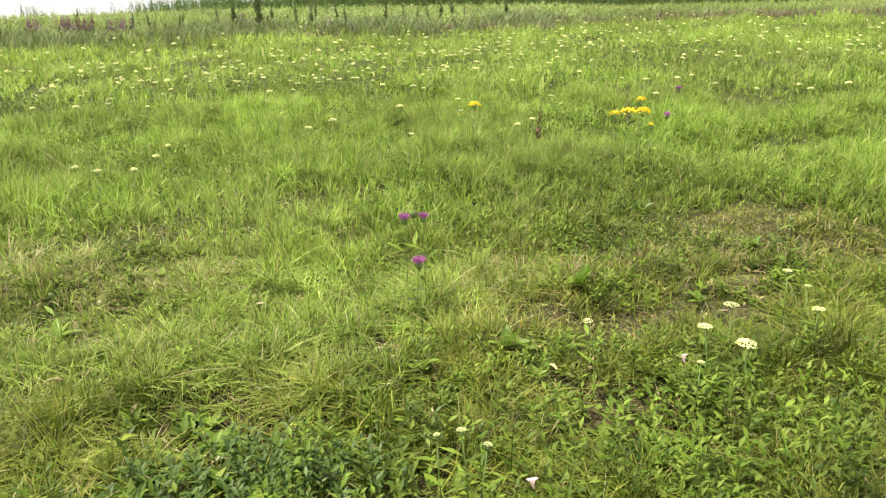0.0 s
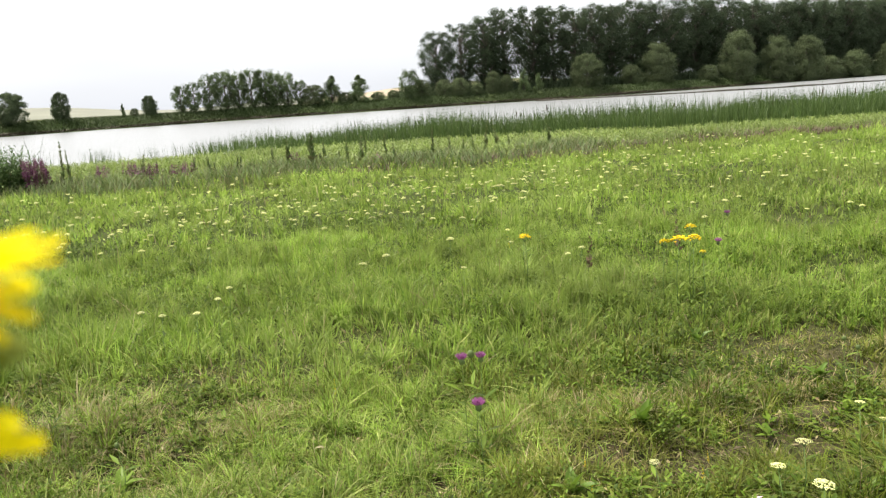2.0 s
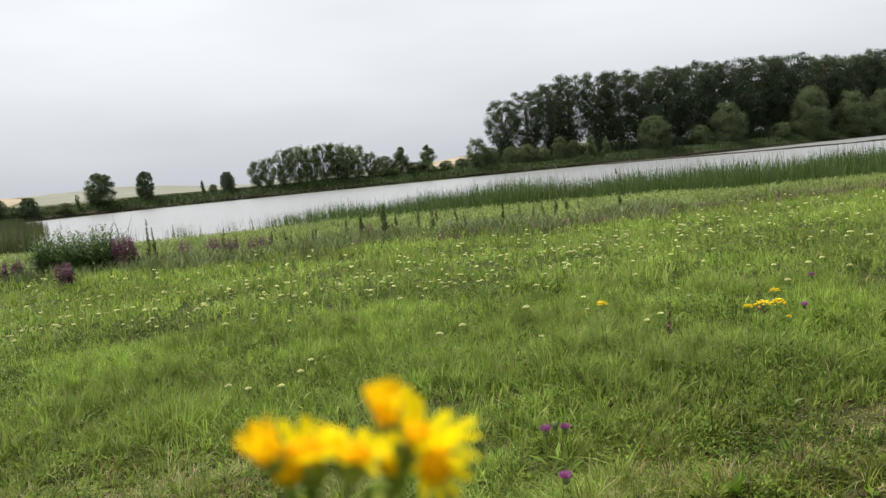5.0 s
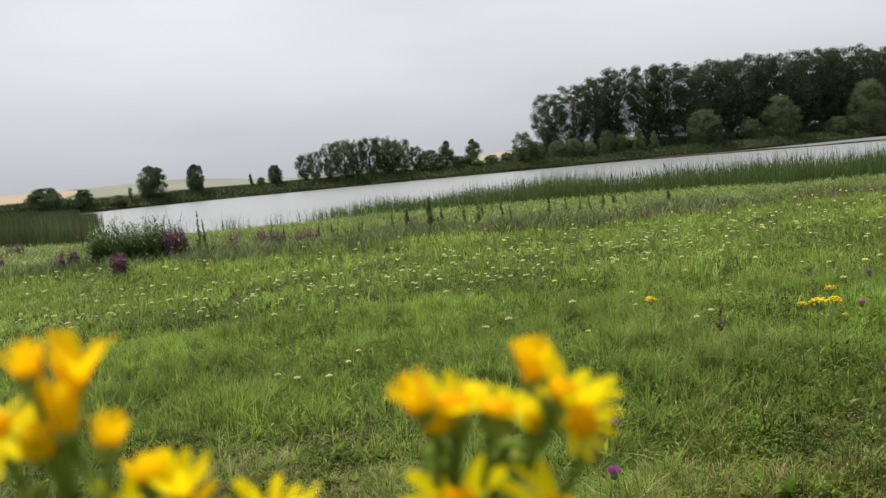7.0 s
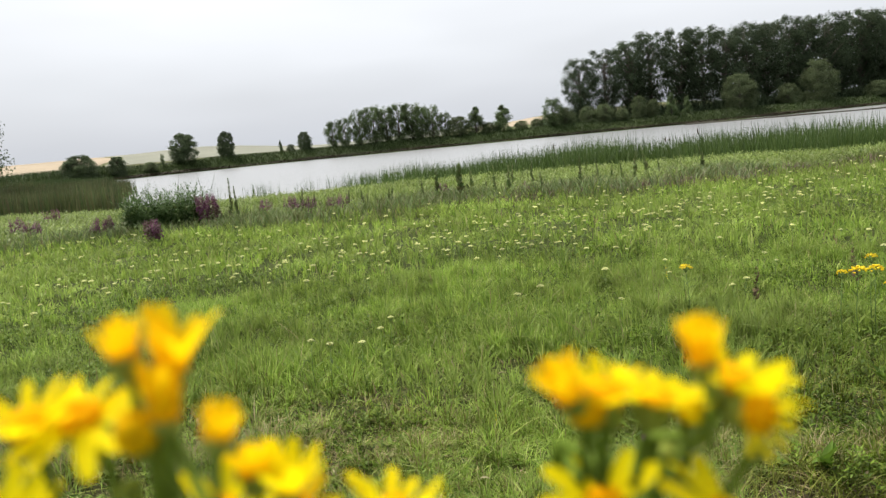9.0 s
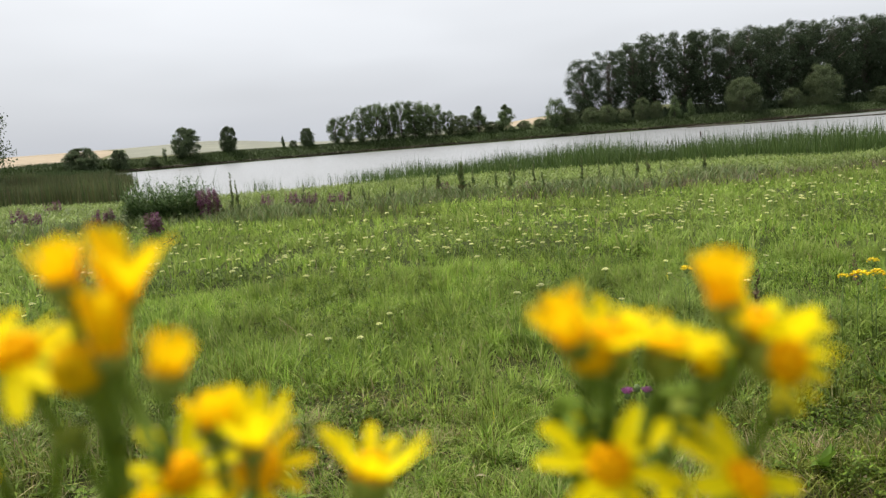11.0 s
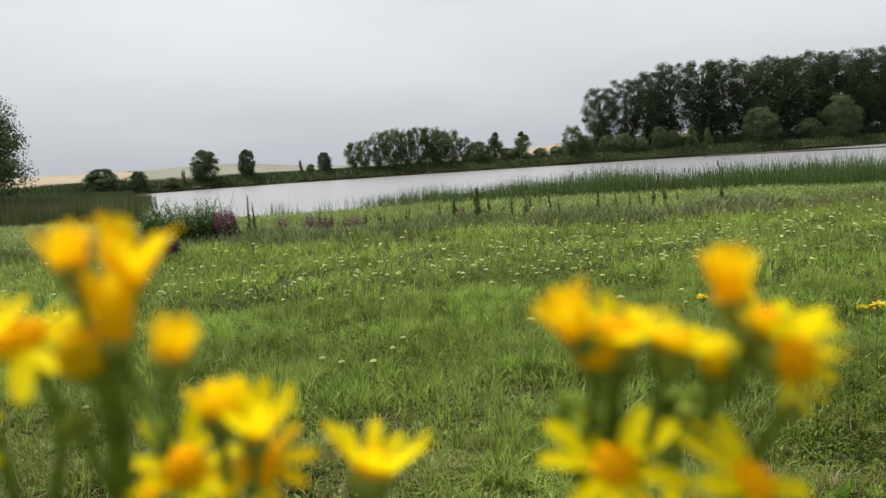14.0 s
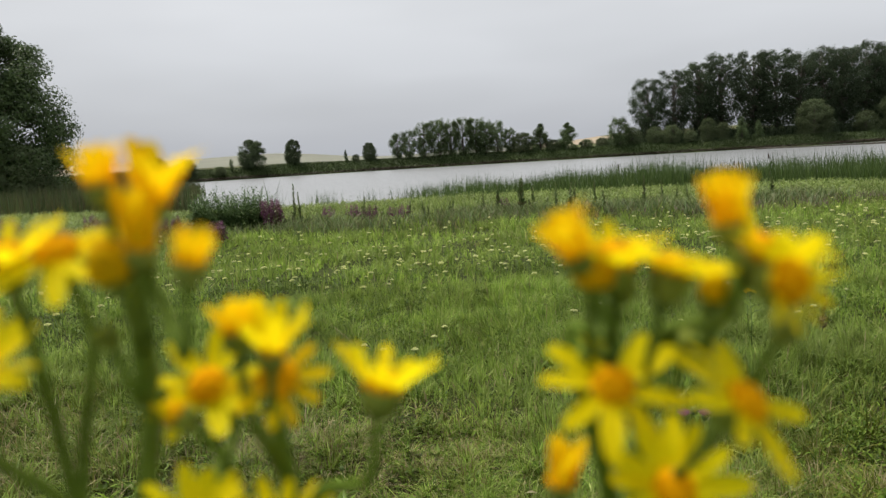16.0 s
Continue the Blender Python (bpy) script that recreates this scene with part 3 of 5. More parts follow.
y = far_shore(x) + 0.05 + 1.1 * rng.random(n)
h = (0.3 + 0.25 * rng.random(n)) * (1 + 0.35 * np.sin(x * 0.23) * np.sin(x * 0.07))
stuff("far_bank_dry_reeds", blades(on_ground(x, y, -0.08), h, 0.12 + 0.1 * rng.random(n), rng.uniform(0, 6.28, n), h, 1), BROWN_REED,
      "brown dead reeds at the far water line", "reeds")
# far corner of the pond and ground round the isolated trees
n = 9000
y = rng.uniform(62, 150, n)
x = left_shore(y) - rng.gamma(1.2, 7.0, n)
h = 0.5 + 0.5 * rng.random(n)
stuff("far_reeds", blades(on_ground(x, y), h, 0.07 + 0.07 * rng.random(n), rng.uniform(0, 6.28, n), h * 0.2, 2), FAR_BANK,
      "reeds along the far end of the pond", "reeds")

# pale sedge marsh between meadow and cattails
n = 62000
y = 13.4 + 23.5 * rng.random(n) ** 1.2
x = rng.uniform(-1, 1, n) * (3 + y * 0.85) + y * 0.2
h = 0.15 + 0.15 * rng.random(n) + 0.05 * np.sin(x * 1.3) * np.sin(y * 0.9)
stuff("marsh_sedge", blades(on_ground(x, y), h, 0.014 + 0.02 * rng.random(n), rng.uniform(0, 6.28, n), h * rng.uniform(0.2, 1.1, n), 2), SEDGE,
      "pale yellow-green sedge and marsh herbs", "marsh plants")
# purple-brown strip of seeding grasses along the meadow's edge
n = 15000
x = rng.uniform(-0.6, 16, n)
y = 13.5 + rng.normal(0, 0.6, n) + 0.3 * np.sin(x * 0.9) + 0.05 * x
h = 0.09 + 0.14 * rng.random(n)
keep = rng.random(n) < (0.12 + 0.88 * smooth_step(0.5, 4.0, x)) * smooth_step(0.25, 0.6, value_noise(x, y, 0.9))
stuff("seeding_grass", blades(on_ground(x, y)[keep], h[keep], np.full(keep.sum(), 0.014), rng.uniform(0, 6.28, keep.sum()), h[keep] * 0.7, 2), DRY_PURPLE,
      "strip of purple-brown seeding grass", "grass")

# ---------------------------------------------------------------- meadow grass
def wedge(n, r0, r1, power=1.0):
    """Points spread evenly over the part of the meadow that lies before the path."""
    a = rng.uniform(radians(-40), radians(57), n)
    r = np.sqrt(rng.uniform(r0 * r0, r1 * r1, n))
    return r * np.sin(a), r * np.cos(a)


def bare(x, y):
    """1 where the soil shows through the turf."""
    spots = ((1.12, 2.27, 0.32, 0.17), (1.42, 2.16, 0.26, 0.13), (0.60, 2.28, 0.26, 0.11), (-0.36, 2.35, 0.36, 0.15), (1.95, 2.40, 0.28, 0.12), (1.75, 2.15, 0.14, 0.06))
    b = np.zeros_like(x)
    for cx, cy, rx, ry in spots:
        b = np.maximum(b, 1 - smooth_step(0.4, 1.3, np.hypot((x - cx) / rx, (y - cy) / ry)))
    return b


def fresh(x, y):
    """1 in the strip of lighter young grass at the foot of the slope."""
    return smooth_step(1.95, 2.35, y + 0.12 * np.sin(x * 5)) * (1 - smooth_step(0.75, 1.5, x))


def tall_zone(x, y):
    """0 in the trodden strip, 1 in the tall fresh grass beyond it."""
    return smooth_step(3.05, 3.75, 0.95 * y + 0.27 * x + 0.2 * np.sin(x * 1.9 + 0.5) + 0.08 * np.sin(x * 6.1))


def tuft_pull(x, y, size, amount):
    """Draws blades together into tufts; gives the way out from each tuft's middle too."""
    cx, cy = np.floor(x / size), np.floor(y / size)
    hx = np.mod(np.sin(cx * 127.1 + cy * 311.7) * 43758.5, 1.0)
    hy = np.mod(np.sin(cx * 269.5 + cy * 183.3) * 43758.5, 1.0)
    mx, my = (cx + 0.15 + 0.7 * hx) * size, (cy + 0.15 + 0.7 * hy) * size
    return x + (mx - x) * amount, y + (my - y) * amount, np.arctan2(y - my, x - mx), np.mod(hx * 7.3 + hy * 3.1, 1.0)


def grass(n, r0, r1, segs, wide, size, label):
    x, y = wedge(n, r0, r1)
    x, y, out, vigour = tuft_pull(x, y, size, (0.48 if r0 < 3 else 0.6) * np.sqrt(rng.random(n)))
    tall = tall_zone(x, y)
    cover = 0.6 * value_noise(x, y, 0.17 if r0 < 3 else 0.3) + 0.4 * value_noise(x, y, 0.42 if r0 < 3 else 0.8, 4.0)
    keep = (rng.random(n) > bare(x, y) * 0.88) & (y < 13.6 + 0.3 * np.sin(x)) & (rng.random(n) < (0.18 if r0 < 3 else 0.26 if r0 < 7 else 0.4) + 0.85 * smooth_step(0.28, 0.6, cover))
    cover = cover[keep]
    x, y, tall, out, vigour = x[keep], y[keep], tall[keep], out[keep], vigour[keep]
    n = len(x)
    patch = np.sin(x * 2.1 + 1.3 * np.sin(y * 1.7)) * np.sin(y * 2.6 + 0.7 * np.sin(x * 1.9))
    grown = (0.65 + 0.7 * vigour) * (1 + 0.2 * patch) * (0.3 + 1.4 * cover)
    h = ((0.035 + 0.065 * rng.random(n)) * (1 - tall) + (0.065 + 0.09 * rng.random(n)) * tall) * grown
    lean = h * rng.gamma(2.2, 0.42, n) * (1 - 0.38 * tall)
    azim = out + rng.normal(0, 1.7 if r0 < 3 else 1.0, n) + 0.4 * patch
    w = wide * (0.6 + 0.8 * rng.random(n))
    kind = rng.random(n)
    hay = np.exp(-(((0.95 * y + 0.27 * x) - 2.85) / 0.33) ** 2) * smooth_step(0.35, 0.7, value_noise(x, y, 0.7, 9.0))
    dry = kind < 0.085 * (1 - 0.6 * tall) * (0.4 + 1.2 * (vigour < 0.35)) + 0.36 * hay
    low = ~dry & (np.maximum(tall, 0.75 * fresh(x, y)) < rng.random(n))
    for sel, mat, tag in ((dry, STRAW, "dry straw-coloured blades among the turf"), (low, GRASS_LOW, "short trodden meadow grass"), (~dry & ~low, GRASS_TALL, label)):
        if sel.sum():
            stuff("meadow_grass", blades(on_ground(x[sel], y[sel]), h[sel] * (1.1 if mat is STRAW else 1), w[sel] * (0.7 if mat is STRAW else 1), azim[sel], lean[sel], segs), mat, tag, "grass")


grass(190000, 1.1, 3.4, 3, 0.0046, 0.075, "fresh green upright meadow grass")
grass(190000, 3.4, 7.0, 2, 0.0078, 0.10, "fresh green upright meadow grass")
grass(150000, 7.0, 17.5, 2, 0.0155, 0.17, "fresh green upright meadow grass")

# short stubble and moss between the tufts, which hides most of the soil
n = 110000
x, y = wedge(n, 1.1, 5.2)
keep = rng.random(n) > 0.8 * bare(x, y)
x, y = x[keep], y[keep]
n = len(x)
h = 0.012 + 0.026 * rng.random(n)
straw = rng.random(n) < 0.16
for sel, mat, tag in ((straw, STRAW, "short dead stubble close to the soil"), (~straw, GRASS_LOW, "short green sward close to the soil")):
    stuff("meadow_grass", blades(on_ground(x[sel], y[sel], 0.003), h[sel], 0.004 + 0.005 * rng.random(sel.sum()), rng.uniform(0, 6.28, sel.sum()), h[sel] * rng.uniform(0.4, 2.0, sel.sum()), 1), mat, tag, "grass")

# the rest of the meadow round about and behind
n = 90000
a, r = rng.uniform(radians(50), radians(327), n), np.sqrt(rng.uniform(0.02, 9.0**2, n))
a[:6000], r[:6000] = rng.uniform(0, 6.28, 6000), 1.2 * np.sqrt(rng.random(6000))
x, y = r * np.sin(a), r * np.cos(a)
side = smooth_step(-0.5, 1.0, 0.95 * y + 0.3 * np.sin(x * 1.9))
h = (0.05 + 0.09 * rng.random(n)) * (0.8 + 0.4 * side)
keep = y < 13.6
stuff("meadow_grass", blades(on_ground(x, y)[keep], h[keep], (0.016 + 0.002 * r + 0.008 * rng.random(n))[keep], rng.uniform(0, 6.28, keep.sum()), (h * rng.gamma(2.2, 0.4, n))[keep], 1), GRASS_TALL, "green meadow grass round about", "grass")
# ---------------------------------------------------------------- herbs and flowers of the meadow
DARK_HERB = leaf_material("dark_herb_leaves", [(0.028, 0.06, 0.008), (0.045, 0.088, 0.012), (0.075, 0.125, 0.02)], 1.2, through_light=0.2)
LITTER = leaf_material("soil_litter", [(0.07, 0.045, 0.025), (0.16, 0.115, 0.06), (0.05, 0.032, 0.02), (0.24, 0.19, 0.10), (0.06, 0.07, 0.02)], 3.0, through_light=0.1)


def herb_stems(n, x, y, tall, leaf_n, leaf_l, leaf_w):
    """Leafy upright stems with pointed leaves in turns round them."""
    pieces = []
    z = ground_z(x, y)
    h = tall * rng.uniform(0.6, 1.2, n)
    sway = rng.normal(0, 0.12, (n, 2)) * h[:, None]
    pieces.append(blades(np.stack([x, y, z - 0.01], 1), h, np.full(n, 0.004), np.arctan2(sway[:, 1], sway[:, 0]), np.hypot(sway[:, 0], sway[:, 1]), 2))
    for k in range(leaf_n):
        f = 0.15 + 0.85 * k / leaf_n
        a = k * 2.4 + rng.uniform(0, 6.28, n) * (k == 0) + rng.normal(0, 0.35, n) + x * 31
        c = np.stack([x + sway[:, 0] * f**1.8, y + sway[:, 1] * f**1.8, z + h * f * 0.95], 1)
        rise = 0.25 + 0.7 * f + rng.normal(0, 0.2, n)
        way = np.stack([np.cos(a), np.sin(a), rise], 1)
        up = np.stack([-0.5 * np.cos(a), -0.5 * np.sin(a), np.ones(n)], 1) + rng.normal(0, 0.15, (n, 3))
        s = (1.1 - 0.45 * f) * rng.uniform(0.7, 1.25, n)
        pieces.append(leaves(c, way, up, leaf_l * s, leaf_w * s))
    return joined(pieces)


def rosettes(n, x, y, leaf_n, leaf_l, leaf_w):
    pieces = []
    z = ground_z(x, y)
    size = rng.uniform(0.6, 1.3, n)
    for k in range(leaf_n):
        a = k * 6.28 / leaf_n + rng.normal(0, 0.4, n) + x * 17
        way = np.stack([np.cos(a), np.sin(a), rng.uniform(0.15, 1.1, n)], 1)
        up = np.stack([-0.4 * np.cos(a), -0.4 * np.sin(a), np.ones(n)], 1)
        pieces.append(leaves(np.stack([x, y, z + 0.015], 1), way, up, leaf_l * size * rng.uniform(0.7, 1.2, n), leaf_w * size))
    return joined(pieces)


def patchy(n, r0, r1, size, share):
    """Points kept only within patches of growth."""
    x, y = wedge(n, r0, r1)
    p = np.sin(x * size + 1.7 * np.sin(y * size * 0.7)) * np.sin(y * size * 1.2 + 1.1 * np.sin(x * size * 0.8 + 2))
    # fewer in the bright strip of grass at the foot of the slope
    strip = (x < 1.0) & (y > 2.4) & (y < 4.3)
    keep = (p > share) & (bare(x, y) < 0.5) & (y < 13) & (~strip | (rng.random(n) < 0.3))
    return x[keep], y[keep]


x, y = patchy(5200, 1.1, 3.6, 3.1, -0.2)
stuff("leafy_herbs", herb_stems(len(x), x, y, 0.085, 9, 0.027, 0.0115), HERB, "low leafy herbs with pointed leaves in the turf", "herbs")
x, y = patchy(12500, 3.0, 8.0, 2.3, -0.2)
stuff("leafy_herbs", herb_stems(len(x), x, y, 0.12, 7, 0.038, 0.0125), HERB, "knee-high leafy herbs among tall grass", "herbs")
x, y = patchy(6000, 8.0, 13.5, 1.4, 0.0)
stuff("leafy_herbs", herb_stems(len(x), x, y, 0.15, 6, 0.06, 0.02), GRASS_TALL, "leafy herbs in the far part of the meadow", "herbs")
# leafy herbs of the marsh
n = 11000
y = 14.0 + 19.0 * rng.random(n) ** 1.25
x = rng.uniform(-1, 1, n) * (3 + y * 0.8) + y * 0.2
keep = (value_noise(x, y, 1.7) + 0.5 * value_noise(x, y, 0.6) > 0.62) & (y < near_shore(x) - 1.5)
x, y = x[keep], y[keep]
stuff("marsh_herbs", herb_stems(len(x), x, y, 0.25, 6, 0.10, 0.042), SEDGE, "pale green leafy herbs in the marsh", "marsh plants")
# tall dark leafy stems at the near edge of the meadow
n = 420
x, y = rng.uniform(-0.4, 2.2, n), 1.15 + 0.55 * rng.random(n) ** 1.3 + 0.12 * rng.standard_normal(n)
stuff("leafy_herbs", herb_stems(n, x, y, 0.17, 11, 0.042, 0.015), HERB, "tall leafy herbs at the foot of the meadow", "herbs")
x, y = patchy(1300, 1.1, 3.4, 4.3, 0.0)
stuff("leaf_rosettes", rosettes(len(x), x, y, 7, 0.055, 0.02), HERB, "flat rosettes of broad green leaves", "herbs")
x, y = wedge(3500, 1.1, 3.2)
keep = bare(x, y) < 0.4
x, y = x[keep], y[keep]
stuff("small_clover_leaves", rosettes(len(x), x, y, 4, 0.018, 0.016), HERB, "small rounded clover leaves close to the soil", "herbs")
# a dark leafy patch and the litter on the bare soil
n = 150
x, y = rng.normal(0.12, 0.24, n), rng.normal(1.66, 0.11, n)
stuff("leafy_herbs", herb_stems(n, x, y, 0.09, 9, 0.036, 0.013), DARK_HERB, "dark green leafy herbs low in the turf", "herbs")
n = 5200
x, y = wedge(n, 1.5, 3.0)
keep = bare(x, y) > 0.12
x, y = x[keep], y[keep]
stuff("soil_litter", leaves(np.stack([x, y, ground_z(x, y) + 0.012], 1), np.stack([np.cos(x * 90), np.sin(x * 90), rng.normal(0.05, 0.2, len(x))], 1), np.stack([0 * x, 0 * x, 1 + 0 * x], 1) + rng.normal(0, 0.3, (len(x), 3)), rng.uniform(0.012, 0.05, len(x)), rng.uniform(0.003, 0.012, len(x))), LITTER, "brown and straw litter on bare soil", "leaf litter")
# yellowed and fallen leaves on the soil
x, y = wedge(500, 1.1, 3.4)
stuff("fallen_leaves", rosettes(len(x), x, y, 2, 0.03, 0.012), STRAW, "yellow and brown fallen leaves", "leaf litter")

WHITE_PETAL = leaf_material("creamy_white_florets", [(0.78, 0.78, 0.40), (0.84, 0.83, 0.50), (0.66, 0.69, 0.30)], 3.0, through_light=0.4)
STEM_GREEN = leaf_material("green_stems", [(0.09, 0.15, 0.04), (0.12, 0.19, 0.05), (0.10, 0.16, 0.06)], 3.0, through_light=0.1)
PURPLE = leaf_material("purple_florets", [(0.34, 0.11, 0.29), (0.42, 0.16, 0.36), (0.26, 0.08, 0.22)], 3.0, through_light=0.25)
LOOSE = leaf_material("loosestrife_petals", [(0.180, 0.060, 0.138), (0.234, 0.084, 0.180), (0.144, 0.060, 0.102), (0.144, 0.102, 0.084)], 2.0, through_light=0.25)
BROWN_HEAD = solid_material("brown_seed_heads", [(0.07, 0.045, 0.03), (0.12, 0.08, 0.05), (0.16, 0.11, 0.07)], 40.0, 0.9)
DOCK = leaf_material("dark_dock_leaves", [(0.084, 0.132, 0.041), (0.120, 0.174, 0.055), (0.138, 0.126, 0.060), (0.096, 0.156, 0.054)], 1.0, through_light=0.2)
FAR_YELLOW = leaf_material("yellow_florets", [(0.80, 0.60, 0.01), (0.85, 0.68, 0.03), (0.75, 0.50, 0.01)], 3.0, through_light=0.25)


def corymb(seed, radius, count, dot, dome):
    """A flat flower head of many small florets on a low dome."""
    r = np.random.default_rng(seed)
    verts, tris, o = [], [], 0
    for k in range(count):
        d = radius * math.sqrt((k + 0.5) / count)
        a = k * 2.39996
        c = np.array([d * math.cos(a), d * math.sin(a), dome * (1 - (d / radius) ** 2)]) + r.normal(0, dot * 0.25, 3)
        s = dot * r.uniform(0.75, 1.2)
        if count > 60 and r.random() < 0.28:
            continue
        ring = [c + [s * math.cos(w), s * math.sin(w), r.normal(0, 0.1) * s] for w in np.arange(6) * math.pi / 3]
        verts += [c + [0, 0, 0.35 * s], *ring, c - [0, 0, 1.2 * s]]
        for w in range(6):
            tris.append([o, o + 1 + w, o + 1 + (w + 1) % 6])
            tris.append([o + 7, o + 1 + (w + 1) % 6, o + 1 + w])
        o += 8
    return mesh_of("flower_head", np.array(verts), None, np.array(tris))


def stalk_mesh(name, height, radius, rays=0, reach=0.0):
    pieces = [tube([(0, 0, -0.02), (0.01, 0.004, height * 0.5), (0, 0, height - reach * 0.6)], [radius, radius * 0.8, radius * 0.5], 5)]
    for k in range(rays):
        a = k * 6.28 / rays
        pieces.append(tube([(0, 0, height - reach * 0.9), (reach * 0.6 * math.cos(a), reach * 0.6 * math.sin(a), height)], [radius * 0.5, radius * 0.3], 4))
    return mesh_of(name, *joined(pieces))


def feather_leaves(height):
    n = 7
    f = np.linspace(0.1, 0.75, n)
    a = np.arange(n) * 2.4
    c = np.stack([0 * a, 0 * a, f * height], 1)
    way = np.stack([np.cos(a), np.sin(a), 0.5 + 0 * a], 1)
    v, _, t = leaves(c, way, np.stack([0 * a, 0 * a, 1 + 0 * a], 1) + rng.normal(0, 0.1, (n, 3)), np.full(n, 0.07), np.full(n, 0.014))
    return mesh_of("leaf", v, None, t)


yarrow_heads = [corymb(90 + k, 0.028 + 0.005 * k, 30, 0.0066, 0.015) for k in range(3)]
yarrow_heads.append(corymb(96, 0.032, 70, 0.0036, 0.007))
yarrow_stems = [stalk_mesh("stem", 0.30 + 0.05 * k, 0.0022, 6, 0.03) for k in (0, 1, 2, 1)]
yarrow_leaves = feather_leaves(0.28)


def yarrow(x, y, high, wide, turn, kind, tilt=6.0):
    t = thing("yarrow_plant", "yarrow with a flat white flower head in the grass", "wildflower", pose(x, y, float(ground_z(x, y)), pick.uniform(-tilt, tilt), pick.uniform(-tilt, tilt), turn), "yarrow plants in the meadow")
    part("stem", yarrow_stems[kind], STEM_GREEN, t, at=Matrix.Diagonal((1, 1, high / (0.30 + 0.05 * (1 if kind == 3 else kind)), 1)))
    part("flower_head", yarrow_heads[kind], WHITE_PETAL, t, "creamy white floret cluster", at=Matrix.Translation((0, 0, high)) @ Matrix.Diagonal((wide, wide, wide, 1)))
    part("leaf", yarrow_leaves, HERB, t, at=Matrix.Diagonal((1, 1, high / 0.3, 1)))


for x, y, high, wide in ((1.418, 1.718, 0.2, 0.85), (1.556, 1.802, 0.21, 0.95), (1.45, 1.613, 0.2, 1.15), (1.80, 1.713, 0.2, 0.75), (1.925, 1.99, 0.2, 0.6), (1.146, 1.889, 0.2, 0.6), (1.304, 1.578, 0.18, 0.4), (1.884, 1.866, 0.2, 0.45),
                         (0.602, 1.448, 0.2, 0.45), (0.609, 1.388, 0.2, 0.4), (0.539, 1.447, 0.2, 0.3)):
    yarrow(x, y, high - float(ground_z(x, y)), wide * 0.78, pick.uniform(0, 360), 3, 6.0)
CLUMPS = ((1.2, 7.4, 1.1, 80), (2.4, 8.2, 1.3, 52), (3.9, 8.6, 1.3, 52), (5.6, 8.0, 1.3, 40), (-1.0, 6.9, 0.9, 30), (-2.4, 6.9, 0.8, 24), (-3.0, 5.6, 0.7, 9), (4.6, 6.0, 1.2, 16), (6.8, 6.4, 1.2, 18), (0.2, 5.6, 1.2, 6), (2.6, 5.0, 0.9, 14), (7.5, 9.5, 1.6, 18))
for cx, cy, s, count in CLUMPS:
    for k in range(count):
        x, y = cx + pick.gauss(0, s), cy + pick.gauss(0, s * 0.75)
        if 3.3 < y < 12.4:
            yarrow(x, y, pick.uniform(0.17, 0.30), pick.uniform(0.36, 0.78), pick.uniform(0, 360), pick.randrange(3))
for x, y in ((-0.075, 4.0), (-0.02, 4.22), (-0.16, 3.75), (-0.32, 3.78), (-0.42, 3.9)):
    yarrow(x, y, 0.33 - float(ground_z(x, y)), 0.5, pick.uniform(0, 360), 1, 1.0)


# the uncounted rest of the yarrow further out
n = 200
pieces = []
cx, cy = rng.uniform(-4.5, 10, n), rng.uniform(6.5, 12.2, n)
keep = rng.random(n) < 0.35 + 0.65 * (np.sin(cx * 1.1 + 0.4) * np.sin(cy * 1.3) > -0.1)
for x, y in zip(cx[keep], cy[keep]):
    z, s = float(ground_z(x, y)) + rng.uniform(0.17, 0.27), rng.uniform(0.45, 1.0)
    for k in range(9):
        a, d = k * 2.4, 0.03 * s * math.sqrt(k / 9)
        c = np.array([x + d * math.cos(a), y + d * math.sin(a), z + 0.004 * rng.standard_normal()])
        w = 0.0085 * s
        ring = np.array([c + [w * math.cos(t), w * math.sin(t), 0] for t in np.arange(6) * 1.0472])
        pieces.append((np.concatenate([[c + [0, 0, 0.005]], ring, [c - [0, 0, 0.012]]]), None,
                       np.array([[0, 1 + t, 1 + (t + 1) % 6] for t in range(6)] + [[7, 1 + (t + 1) % 6, 1 + t] for t in range(6)])))
stuff("distant_yarrow_stems", blades(on_ground(cx[keep], cy[keep]), np.full(keep.sum(), 0.2), np.full(keep.sum(), 0.006), cx[keep] * 9, np.full(keep.sum(), 0.02), 2), STEM_GREEN, "thin green stems under yarrow heads", "wildflowers")
stuff("distant_yarrow", joined(pieces), WHITE_PETAL, "scattered white yarrow heads in the far meadow", "wildflowers")


# knapweed and thistle heads
def tuft_mesh(seed, radius, count, length):
    r = np.random.default_rng(seed)
    a = r.uniform(0, 6.28, count)
    e = r.uniform(0.15, 1.0, count) ** 0.7
    way = np.stack([np.cos(a) * e, np.sin(a) * e, 1.5 - 0.75 * e], 1)
    c = np.stack([np.cos(a), np.sin(a), 0 * a], 1) * (radius * 0.5 * e)[:, None]
    v, _, t = leaves(c, way, r.normal(0, 1, (count, 3)), np.full(count, length), np.full(count, length * 0.16))
    return mesh_of("floret_tuft", v, None, t)


def bulb_mesh(radius, height):
    bm = bmesh.new()
    bmesh.ops.create_uvsphere(bm, u_segments=12, v_segments=8, radius=radius)
    for v in bm.verts:
        v.co.z = v.co.z * height / radius
        k = 1 + 0.09 * math.sin(v.co.z * 3000 + 6 * math.atan2(v.co.y, v.co.x))
        v.co.x, v.co.y = v.co.x * k, v.co.y * k
    me = bpy.data.meshes.new("bulb")
    bm.to_mesh(me)
    bm.free()
    return me


